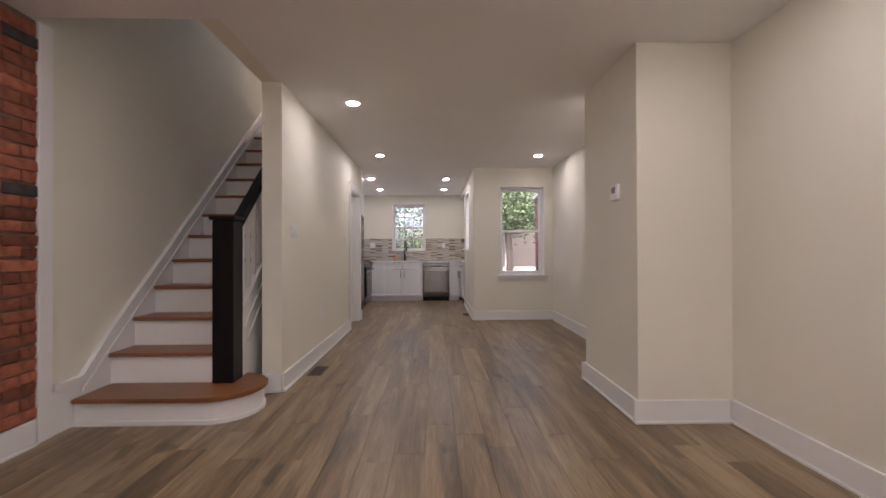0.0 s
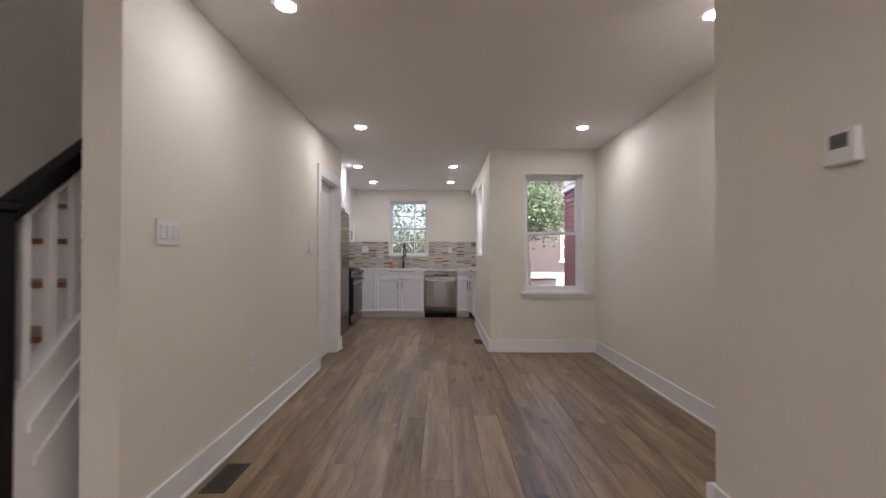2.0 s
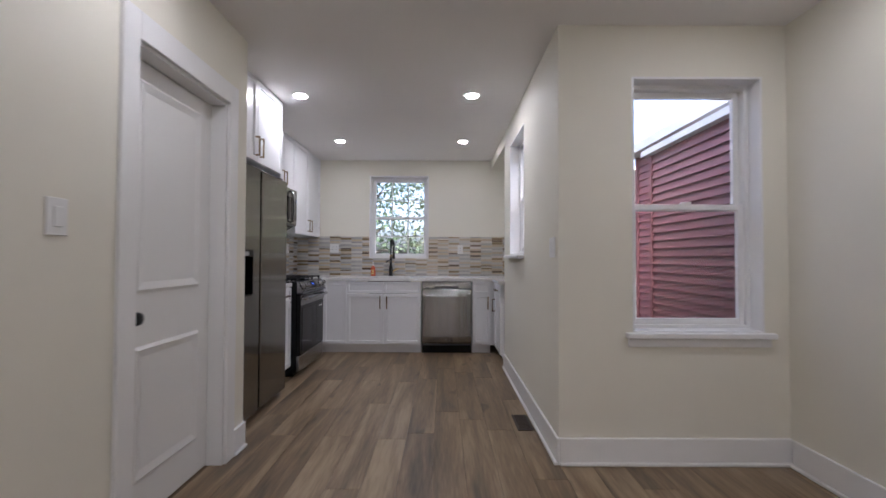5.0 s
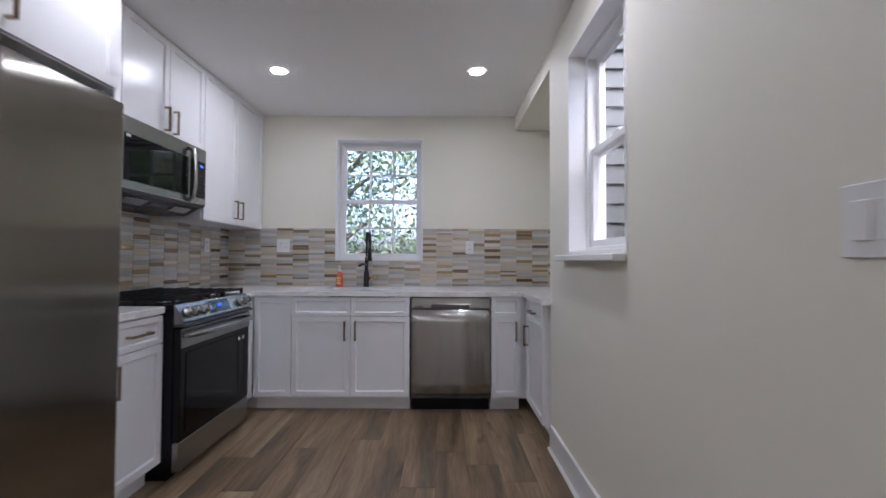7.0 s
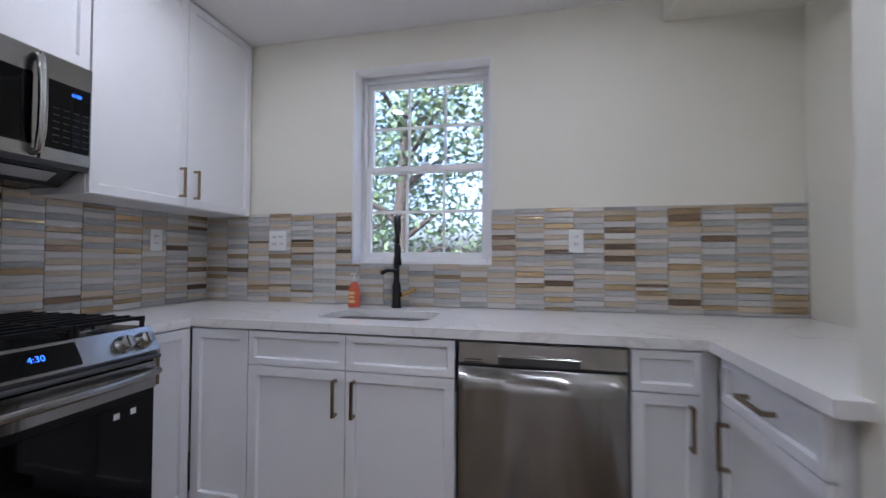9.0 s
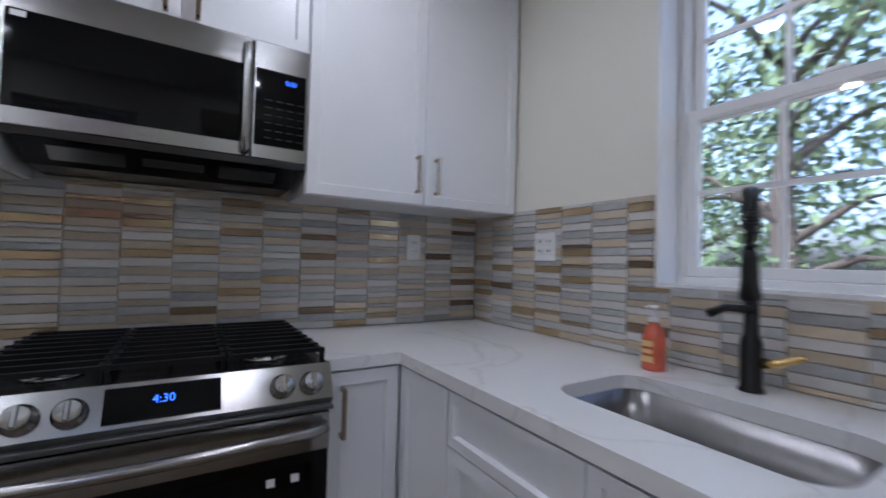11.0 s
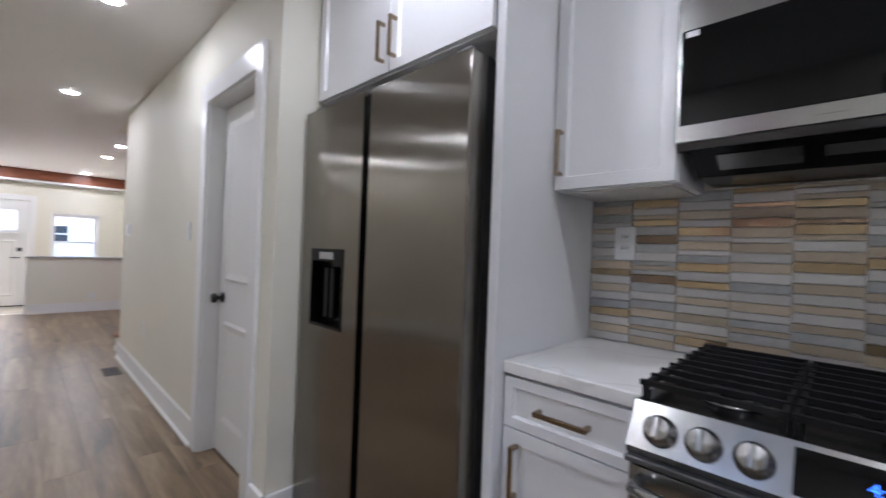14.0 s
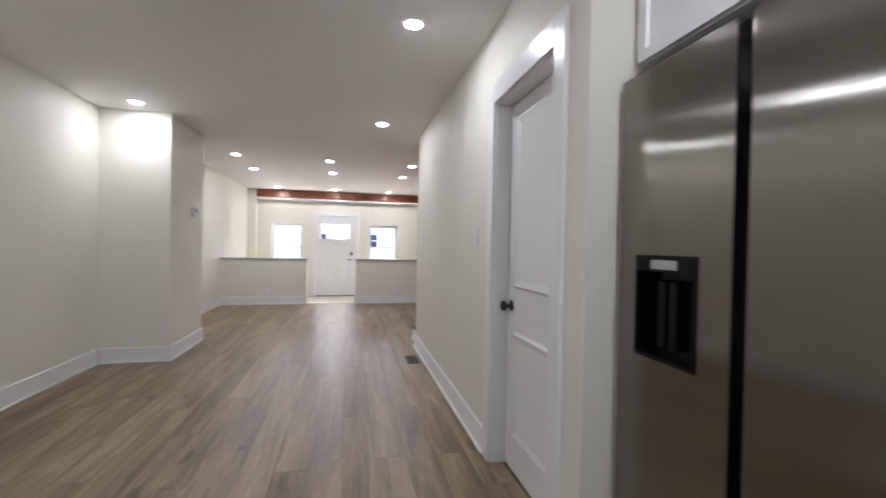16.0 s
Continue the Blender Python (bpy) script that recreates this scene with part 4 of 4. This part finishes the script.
# ---- refrigerator ----
fr = thing("refrigerator", pose(-1.18, 7.215, 0, 0, 0, 90), "side-by-side stainless steel refrigerator with a dispenser", "refrigerator")
FW, FM, FH = 0.96, 0.455, 1.80
P("cabinet", [(0.004, FW - 0.004, 0.03, 0.63, 0.02, FH - 0.005)], M_DARKSTEEL, fr)
P("feet", [(0.05, FW - 0.05, 0.06, 0.6, 0.0, 0.0195)], M_BLACK, fr)


def fridge_door(x0, x1, hole):
    """A steel door leaf, slightly bowed, with an optional recess."""
    y0, y1, z0, z1 = -0.045, 0.028, 0.045, FH
    if hole:
        a, b, c, d = hole
        bm = slab_with_hole([(x0, z0), (x1, z0), (x1, z1), (x0, z1)], [(a, c), (b, c), (b, d), (a, d)], -y1, -y0)
        bmesh.ops.transform(bm, matrix=Matrix.Rotation(math.pi / 2, 4, "X"), verts=bm.verts)
        return part("freezer_door", bm, M_FRIDGE, fr)
    return P("fridge_door", [(x0, x1, y0, y1, z0, z1)], M_FRIDGE, fr, "", 0.006, 2)


HO = (0.09, 0.335, 0.89, 1.21)
d1 = fridge_door(0.002, FM - 0.019, HO)
d2 = fridge_door(FM + 0.019, FW - 0.002, None)
dbm = slab_with_hole([(HO[0], HO[2]), (HO[1], HO[2]), (HO[1], HO[3]), (HO[0], HO[3])], [(HO[0] + 0.008, HO[2] + 0.012), (HO[1] - 0.008, HO[2] + 0.012), (HO[1] - 0.008, HO[3] - 0.05), (HO[0] + 0.008, HO[3] - 0.05)], 0.0, 0.048)
bmesh.ops.transform(dbm, matrix=Matrix.Rotation(math.pi / 2, 4, "X"), verts=dbm.verts)
dispenser = part("dispenser", dbm, M_BLACK, d1, "black water and ice dispenser")
P("dispenser_back", [(HO[0], HO[1], 0.0005, 0.006, HO[2], HO[3])], M_BLACK, d1)
P("paddle", [(0.17, 0.20, -0.03, -0.007, 0.925, 1.135), (0.215, 0.245, -0.03, -0.007, 0.925, 1.135)], M_BLACK, d1, "", 0.004)
P("dispenser_panel", [(0.16, 0.265, -0.0495, -0.0482, 1.168, 1.196)], M_SILL, d1)
P("door_gap", [(FM - 0.0185, FM + 0.0185, -0.02, 0.03, 0.045, FH - 0.005)], M_BLACK, fr, "black recessed grip channel")
for hx in (0.03, FW - 0.09):
    P("hinge_cover", [(hx, hx + 0.06, -0.02, 0.10, FH - 0.004, FH + 0.025)], M_DARKSTEEL, fr, "", 0.006)


# ---- wall plates, thermostat, vents ----
def plate(kind, axis, face, side, u, z, w=0.075, h=0.12, gangs=1):
    """A switch or outlet plate on a wall; side: the way it faces."""
    rz = {("y", 1): 90, ("y", -1): -90, ("x", -1): 0, ("x", 1): 180}[(axis, side)]
    loc = (face, u) if axis == "y" else (u, face)
    lab = "white rocker switch plate on the wall" if kind == "light_switch" else "white power outlet on the wall"
    if gangs > 1:
        lab = "white three-gang switch plate on the wall" if gangs == 3 else "white double switch plate on the wall"
    p = thing(kind, pose(loc[0], loc[1], z, 0, 0, rz), lab, "light switch" if kind == "light_switch" else "power outlet")
    P("plate", [(-w / 2, w / 2, -0.007, -0.0005, -h / 2, h / 2)], M_PLATE, p, "", 0.002)
    for i in range(gangs):
        cx = (i - (gangs - 1) / 2) * 0.046
        if kind == "light_switch":
            P("rocker", [(cx - 0.016, cx + 0.016, -0.011, -0.0072, -0.033, 0.033)], M_PLATE, p, "", 0.002)
        else:
            P("socket", [(cx - 0.016, cx + 0.016, -0.0095, -0.0072, 0.006, 0.034)], M_PLATE, p, "", 0.002)
            P("socket", [(cx - 0.016, cx + 0.016, -0.0095, -0.0072, -0.034, -0.006)], M_PLATE, p, "", 0.002)
            P("slot", [(cx - 0.008, cx - 0.005, -0.0099, -0.0096, q + 0.012, q + 0.022) for q in (0.006, -0.034)] + [(cx + 0.005, cx + 0.008, -0.0099, -0.0096, q + 0.012, q + 0.022) for q in (0.006, -0.034)], M_BLACK, p)
    return p


plate("light_switch", "y", PX, 1, 3.83, 1.31, 0.165, 0.12, 3)
plate("light_switch", "y", PX, 1, 5.93, 1.285)
plate("power_outlet", "y", PX, 1, 4.70, 0.47)
plate("light_switch", "y", KX, -1, 7.10, 1.222, 0.12, 0.12, 2)
plate("power_outlet", "x", -0.13, 1, 1.3, 0.25)
plate("power_outlet", "x", -0.13, 1, -1.15, 0.25)
TF = KN - 0.012
plate("power_outlet", "x", TF - 0.001, -1, -1.29, 1.28, 0.12, 0.12, 2)
plate("power_outlet", "x", TF - 0.001, -1, 0.44, 1.27)
plate("power_outlet", "y", KW + 0.013, 1, 8.365, 1.27)
plate("power_outlet", "y", KW + 0.013, 1, 9.95, 1.27)
th = thing("thermostat", pose(1.54, 3.17, 1.55, 0, 0, -90), "small white wall thermostat with a grey screen", "thermostat")
P("housing", [(-0.055, 0.055, -0.026, -0.0005, -0.055, 0.055)], M_PLATE, th, "", 0.006, 2)
P("screen", [(-0.03, 0.03, -0.0275, -0.0262, -0.005, 0.04)], M_DARKSTEEL, th, "grey screen")


def vent(x, y, w, l):
    v = thing("floor_vent", pose(x, y, 0.0), "brown slotted metal floor register", "floor vent")
    P("rim", [(-w / 2, w / 2, -l / 2, -l / 2 + 0.015, 0, 0.006), (-w / 2, w / 2, l / 2 - 0.015, l / 2, 0, 0.006), (-w / 2, -w / 2 + 0.015, -l / 2 + 0.015, l / 2 - 0.015, 0, 0.006), (w / 2 - 0.015, w / 2, -l / 2 + 0.015, l / 2 - 0.015, 0, 0.006)], M_VENT, v, "", 0.001)
    n = int((l - 0.03) / 0.02)
    for i in range(n):
        y0 = -l / 2 + 0.015 + (l - 0.03) * i / n
        P("slat", [(-w / 2 + 0.015, w / 2 - 0.015, y0 + 0.004, y0 + 0.016, 0.0005, 0.005)], M_VENT, v)
    P("backing", [(-w / 2 + 0.015, w / 2 - 0.015, -l / 2 + 0.015, l / 2 - 0.015, 0.0001, 0.0004)], M_BLACK, v)


vent(-0.89, 4.13, 0.13, 0.29)
vent(0.77, 7.56, 0.11, 0.27)

# ---- outside ----
struct("street_pavement", [(-40, 40, -22, SY - 0.4, -0.898, -0.80)], mat("pale_concrete", (0.42, 0.41, 0.39), 0.9, 0, 2, 0.15, 0.3, 40), "pale concrete street pavement in front of the house", "pavement")
struct("ground", [(-300, 300, -300, 300, -1.2, -0.9)], M_GROUND, "bare yard and street ground reaching the horizon", "ground")


def siding_wall(name, boxes, axis, face, side, a, b, z0, z1, material, label, step=0.115):
    h = thing(name, Matrix.Identity(4), label, "house")
    P("wall", boxes, material, h)
    k = 0
    z = z0
    while z < z1 - 0.02:
        zt = min(z + step, z1)
        o = [(face, zt), (face, z), (face + side * 0.022, z)]
        if axis == "y":
            part("siding_board", prism(o, "y", a, b), material, h)
        else:
            part("siding_board", prism(o, "x", a, b), material, h)
        z += step
    return h


rh = siding_wall("neighbour_house", [(3.2, 6.2, 7.4, 10.95, -0.9, 2.70)], "y", 3.198, -1, 7.4, 10.95, -0.4, 2.68, M_REDSIDING, "neighbour's low wing with red lap siding", 0.105)
P("corner_trim", [(3.16, 3.24, 10.92, 10.98, -0.9, 2.69)], M_REDSIDING, rh)
part("roof", prism([(3.0, 2.70), (6.3, 2.70), (6.3, 3.3), (3.0, 2.82)], "y", 7.3, 11.1), M_ROOF, rh, "grey metal roof edge")
re = siding_wall("neighbour_extension", [(2.40, 3.15, 7.35, 8.95, -0.9, 2.24)], "y", 2.398, -1, 7.35, 8.95, -0.9, 2.22, M_REDSIDING, "neighbour's close lean-to with red lap siding", 0.08)
P("corner_trim", [(2.37, 2.44, 8.921, 8.97, -0.9, 2.23)], M_REDSIDING, re)
part("roof", prism([(2.33, 2.241), (3.15, 2.241), (3.15, 2.5), (2.33, 2.30)], "y", 7.3, 9.06), M_ROOF, re, "grey metal roof edge")
bo = siding_wall("alcove_siding", [(KX + 0.205, 1.618, 8.925, 8.948, -0.9, 2.6)], "x", 8.924, -1, KX + 0.205, 1.618, 0, 2.6, M_GREYSIDING, "grey lap siding on the kitchen bump-out")


def facade(name, x0, x1, y, z1, side, cols, rows, material, label, ww=1.0, wh=1.15):
    """A far house front with real window recesses."""
    h = thing(name, Matrix.Identity(4), label, "house")
    zs0 = [0.85 + 1.95 * r for r in range(rows)]
    xs = [x0 + (x1 - x0) * (i + 0.5) / cols for i in range(cols)]
    bx, z = [], -0.9
    for zr in zs0:
        bx.append((x0, x1, y, y + 0.3, z, zr))
        at = x0
        for xc in xs:
            bx.append((at, xc - ww / 2, y, y + 0.3, zr, zr + wh))
            at = xc + ww / 2
        bx.append((at, x1, y, y + 0.3, zr, zr + wh))
        z = zr + wh
    bx.append((x0, x1, y, y + 0.3, z, z1))
    P("wall", bx, material, h)
    ry = (y - 0.2, y + 6) if side < 0 else (y - 6, y + 0.5)
    P("roof", [(x0 - 0.2, x1 + 0.2, *ry, z1, z1 + 0.25)], M_ROOF, h)
    by = (y + 0.3, y + 0.5) if side < 0 else (y - 0.2, y)
    P("back", [(x0, x1, *by, -0.9, z1)], M_DARKGLASS, h)
    fy = y + (0.06 if side < 0 else 0.2)
    for zr in zs0:
        for xc in xs:
            w = P("window", [(xc - ww / 2, xc - ww / 2 + 0.08, fy, fy + 0.06, zr, zr + wh), (xc + ww / 2 - 0.08, xc + ww / 2, fy, fy + 0.06, zr, zr + wh), (xc - ww / 2 + 0.08, xc + ww / 2 - 0.08, fy, fy + 0.06, zr, zr + 0.08), (xc - ww / 2 + 0.08, xc + ww / 2 - 0.08, fy, fy + 0.06, zr + wh - 0.08, zr + wh), (xc - ww / 2 + 0.08, xc + ww / 2 - 0.08, fy, fy + 0.06, zr + wh / 2 - 0.04, zr + wh / 2 + 0.04)], M_TRIM, h)
            P("pane", [(xc - ww / 2 + 0.08, xc + ww / 2 - 0.08, fy + 0.025, fy + 0.035, zr + 0.08, zr + wh - 0.08)], M_DARKGLASS, w)
    return h


def brick_house():
    """The house across the yard: paired lower windows under a shallow arch, tall upper windows, pale ground floor."""
    h = thing("brick_house", Matrix.Identity(4), "grey-brown brick house with white arched windows", "house")
    x0, x1, y = 0.5, 11.5, 19.0
    low = [(xc - 0.55, xc + 0.55, 0.91, 2.04) for xc in (5.75, 8.6)]
    high = [(xc - 0.36, xc + 0.36, 2.79, 4.0) for xc in (5.79, 8.6)]
    P("wall", wall_holes("x", x0, x1, 0.42, 2.4, y, y + 0.3, low) + wall_holes("x", x0, x1, 2.4, 4.2, y, y + 0.3, high), M_FARBRICK, h)
    P("brick_base", [(x0, 5.0, y, y + 0.3, -0.9, 0.18)], M_FARBRICK, h)
    P("ground_floor", [(5.0, x1, y - 0.03, y + 0.3, -0.9, 0.18)], mat("pale_render", (0.6, 0.59, 0.57), 0.8, 0, 3, 0.12, 0.2), h, "pale rendered ground floor")
    P("stone_band", [(x0, x1, y - 0.09, y + 0.3, 0.181, 0.419)], M_SILL, h, "grey stone band")
    P("cornice", [(x0 - 0.1, x1 + 0.1, y - 0.12, y + 0.3, 4.201, 4.32)], M_TRIM, h)
    P("roof", [(x0 - 0.1, x1 + 0.1, y + 0.301, y + 6, 4.2, 4.3)], M_ROOF, h)
    P("back", [(x0, x1, y + 0.302, y + 0.4, -0.9, 4.19)], M_DARKSTEEL, h)
    # sky's reflection in the upper panes, painted as a plain white colour
    sky_white = mat("sky_reflection_white", (0.75, 0.75, 0.74), 0.6, 0, 8, 0.05)
    for a, b, z0, z1 in low + high:
        pair = b - a > 1
        fy, f = y + 0.05, 0.10
        n = 2 if pair else 1
        bars = [(a, b, fy, fy + 0.08, z0, z0 + f), (a, b, fy, fy + 0.08, z1 - f * 1.6, z1)]
        cw = (b - a) / n
        for i in range(n):
            bars += [(a + i * cw, a + i * cw + f, fy, fy + 0.08, z0 + f, z1 - f * 1.6), (a + (i + 1) * cw - f, a + (i + 1) * cw, fy, fy + 0.08, z0 + f, z1 - f * 1.6), (a + i * cw + f, a + (i + 1) * cw - f, fy + 0.01, fy + 0.07, (z0 + z1) / 2 - 0.03, (z0 + z1) / 2 + 0.03)]
        w = P("window", bars, M_TRIM, h, "white double-hung window")
        for i in range(n):
            P("pane", [(a + i * cw + f, a + (i + 1) * cw - f, fy + 0.03, fy + 0.04, z0 + f, z1 - f * 1.6)], M_DARKGLASS if pair else sky_white, w)
        P("sill", [(a - 0.08, b + 0.08, y - 0.08, y + 0.04, z0 - 0.08, z0)], M_TRIM, w)
        arch = [(a, z1 + 0.002)] + [(a + (b - a) * k / 10, z1 + 0.02 + 0.11 * math.sin(math.pi * k / 10)) for k in range(11)] + [(b, z1 + 0.002)]
        part("arch_head", prism(arch, "y", y - 0.02, y + 0.05), M_TRIM, w, "white arched window head")
    P("downpipe", [(3.46, 3.55, y - 0.11, y - 0.01, 0.45, 2.1)], M_TRIM, h, "white downpipe")


brick_house()
facade("street_house", -12, 12, -26, 4.6, 1, 6, 2, mat("pale_stucco", (0.74, 0.71, 0.66), 0.8, 0, 3, 0.1, 0.2), "pale row of houses across the street")
wb = thing("wheelie_bin", pose(4.42, 15.7, -0.9), "black plastic wheelie bin in the back yard", "bin")
body = boxes_bm([(-0.27, 0.27, -0.30, 0.30, 0.06, 0.92)])
for v in body.verts:
    if v.co.z < 0.5:
        v.co.x, v.co.y = v.co.x * 0.82, v.co.y * 0.8
bmesh.ops.bevel(body, geom=list(body.edges), offset=0.03, segments=2, affect="EDGES")
part("body", body, M_BLACK, wb)
part("lid", prism([(-0.33, 0.921), (0.32, 0.921), (0.32, 0.95), (0.0, 1.0), (-0.33, 0.96)], "x", -0.29, 0.29), M_BLKMET, wb)
part("handle", tube([(-0.24, 0.33, 0.93), (0.24, 0.33, 0.93)], 0.015, 8), M_BLACK, wb)
for wx in (-0.25, 0.20):
    part("wheel", moved(turned([(0.10, 0), (0.10, 0.05)], 16), Matrix.Translation((wx, 0.26, 0.10)) @ Matrix.Rotation(math.pi / 2, 4, "Y")), M_BLACK, wb)


def tree(x, y, h, spread, leaves, material, seed, low=0.22):
    """A tapered trunk, forking limbs and a ragged crown of small leaves."""
    rnd = random.Random(seed)
    t = thing("tree", pose(x, y, -0.9), "leafy green tree behind the house", "tree", "back yard trees")
    part("trunk", tube([(0, 0, 0), (0.05, 0.03, h * 0.3), (-0.05, 0.08, h * 0.6), (0.05, 0, h * 0.9)], [0.16, 0.13, 0.09, 0.03], 9), M_BARK, t, "", True)
    tips = []
    for i in range(16):
        z = h * (low + (0.92 - low) * rnd.random())
        a = rnd.random() * 6.283
        r = spread * (0.55 + 0.5 * rnd.random())
        p0, p2 = Vector((0, 0.03, z)), Vector((r * math.cos(a), r * math.sin(a), z + r * (0.1 + 0.5 * rnd.random())))
        p1 = p0.lerp(p2, 0.5) + Vector((rnd.uniform(-.2, .2), rnd.uniform(-.2, .2), rnd.uniform(-.1, .3)))
        part("limb", tube([p0, p1, p2], [0.05, 0.03, 0.01], 6), M_BARK, t, "", True)
        tips += [p1, p2, p1.lerp(p2, 0.5)]
    vs, fs = [], []
    for i in range(leaves):
        c = rnd.choice(tips) + Vector((rnd.gauss(0, 0.34), rnd.gauss(0, 0.34), rnd.gauss(0, 0.28)))
        u = Vector((rnd.gauss(0, 1), rnd.gauss(0, 1), rnd.gauss(0, 1))).normalized()
        w = u.cross(Vector((rnd.gauss(0, 1), rnd.gauss(0, 1), rnd.gauss(0, 1)))).normalized()
        s = 0.034 + 0.038 * rnd.random()
        k = len(vs)
        vs += [c - u * s, c + w * s * 0.5, c + u * s, c - w * s * 0.5]
        fs.append((k, k + 1, k + 2, k + 3))
    me = bpy.data.meshes.new("crown")
    me.from_pydata([tuple(v) for v in vs], [], fs)
    me.materials.append(material)
    cr = new("crown", me)
    cr.parent = t
    cr["kind"] = "stuff"


tree(-1.6, 13.6, 4.6, 1.5, 6000, M_LEAF, 3)
tree(0.4, 14.8, 5.2, 1.7, 5500, M_LEAF2, 5)
tree(2.75, 14.2, 5.4, 1.05, 12000, M_LEAF, 8, 0.5)
tree(-3.8, 15.5, 5.2, 1.8, 8000, M_LEAF, 11)
struct("yard_fence", [(-6, 1.2, 17.0, 17.1, -0.9, 0.9)], M_FARBRICK, "low reddish wall at the end of the yard", "fence")

# ---- backsplash tiles ----
CH = {}


def tile_mesh(w, h, mi):
    key = (round(w, 4), h, mi)
    if key not in CH:
        CH[key] = mesh_of("tile", boxes_bm([(-w / 2, w / 2, -0.008, 0, -h / 2, h / 2)], 0.0012), TILES[mi])
    return CH[key]


def backsplash(name, m, width, z0, z1, col, seed, holes, label):
    """Columns of stacked strip tiles; local x along the wall, -y to the room."""
    rnd = random.Random(seed)
    s = thing(name, m, label, "backsplash")
    s["kind"] = "structure"
    bm = boxes_bm(wall_holes("x", 0, width, z0, z1, -0.004, -0.0003, holes))
    part("grout_bed", bm, M_GROUT, s)
    n = int(round(width / col))
    cw = width / n
    for c in range(n):
        z, lean, last = z0 + 0.001, c % 2, -1
        while z < z1 - 0.012:
            h = rnd.choice((0.030, 0.030, 0.030, 0.016, 0.024))
            h = min(h, z1 - z)
            k = rnd.random()
            mi = (0 if k < .34 else 1 if k < .54 else 2 if k < .80 else 3 if k < .93 else 4) if not lean else (0 if k < .34 else 1 if k < .66 else 2 if k < .86 else 3 if k < .96 else 4)
            if mi == last:
                mi = (0, 2, 1, 0)[rnd.randrange(4)] if mi > 2 else (mi + 1 + rnd.randrange(2)) % 3
            last = mi
            xa, xb = c * cw, (c + 1) * cw
            for a, b, q0, q1 in holes:
                if z + h / 2 > q0 and z + h / 2 < q1:
                    if a <= xa + 0.005 and b >= xb - 0.005:
                        xa = xb
                    elif a > xa and a < xb:
                        xb = a
                    elif b > xa and b < xb:
                        xa = b
            if xb - xa > 0.012 and h > 0.008:
                ob = new("tile", tile_mesh(xb - xa - 0.002, round(h - 0.0028, 4), mi))
                ob.parent = s
                ob.matrix_basis = pose((xa + xb) / 2, -0.0045, z + h / 2, rnd.uniform(-0.5, 0.5) + (c % 3 - 1) * 0.5, 0, rnd.uniform(-0.12, 0.12))
            z += h
    return s


backsplash("backsplash_west", pose(KW, 8.238, 0, 0, 0, 90), KN - 0.012 - 8.238, CT1 + 0.001, 1.445, 0.150, 4, [], "strip mosaic tiles in white, grey, beige and gold")
backsplash("backsplash_north", pose(KW + 0.012, KN, 0), 1.468 - KW - 0.012, CT1 + 0.001, 1.445, 0.150, 9, [(KWIN[0] - KW - 0.012, KWIN[1] - KW - 0.012, KWIN[2], 1.445)], "strip mosaic tiles in white, grey, beige and gold")

# ---- bricks ----
bw = thing("brick_wall", Matrix.Identity(4), "exposed old red brick wall with rough mortar", "brick wall")
bw["kind"] = "structure"
P("mortar_bed", [(WX + 0.0005, WX + 0.012, -0.12, 2.679, BH, CEIL)], M_MORTAR, bw)
rnd = random.Random(2)
BM = []
for i in range(6):
    for mt in (M_BRICK, M_BRICK) if i else (M_BRICK, M_BRICKD):
        b = boxes_bm([(0, 0.02, -0.1, 0.1, -0.031, 0.031)], 0.005)
        for v in b.verts:
            v.co += Vector((rnd.uniform(-.004, .004), rnd.uniform(-.009, .009), rnd.uniform(-.007, .007)))
        BM.append(mesh_of("brick", b, mt))
row, z = 0, BH + 0.036
rest = []
while z < CEIL - 0.03:
    y = 2.679 - 0.1 - (0.105 if row % 2 else 0)
    if row % 2:
        o = new("brick", rnd.choice(BM))
        o.parent = bw
        o.matrix_basis = Matrix.LocRotScale((WX + 0.004, 2.629, z), None, (1, 0.46, 1))
    while y > 0.0:
        if y > 1.0:
            o = new("brick", rnd.choice(BM))
            o.parent = bw
            o.matrix_basis = pose(WX + 0.002 + rnd.uniform(0, 0.004), y, z + rnd.uniform(-.006, .006), rnd.uniform(-1.2, 1.2), rnd.uniform(-2, 2), rnd.uniform(-1.5, 1.5))
        else:
            rest.append((WX + 0.003, WX + 0.022, y - 0.1, y + 0.1, z - 0.031, z + 0.031))
        y -= 0.21
    z += 0.0725
    row += 1
rb = P("bricks", rest, M_BRICK, bw)
rb["kind"] = "stuff"

# ---- floor planks ----
fl = thing("floor", Matrix.Identity(4), "oak-look plank floor in warm grey-brown", "floor")
fl["kind"] = "structure"
rnd = random.Random(6)
PW, PL = 0.178, 1.22
PM = {}
x = WX
ci = 0
while x < EX - 0.001:
    w = min(PW, EX - x)
    y = -0.27 - rnd.random() * PL
    while y < KN:
        a, b = max(y, -0.27), min(y + PL, KN)
        y += PL
        if b - a < 0.02 or (x > 1.5 and a > JOG + 0.2):
            continue
        key = (round(w, 3), round(b - a, 3))
        if key not in PM:
            PM[key] = mesh_of("plank", boxes_bm([(-w / 2 + 0.0006, w / 2 - 0.0006, -(b - a) / 2 + 0.0006, (b - a) / 2 - 0.0006, -0.005, 0.0)], 0.0008), M_FLOOR)
        o = new("plank", PM[key])
        o.parent = fl
        o.matrix_basis = pose(x + w / 2, (a + b) / 2, 0)
    x += PW
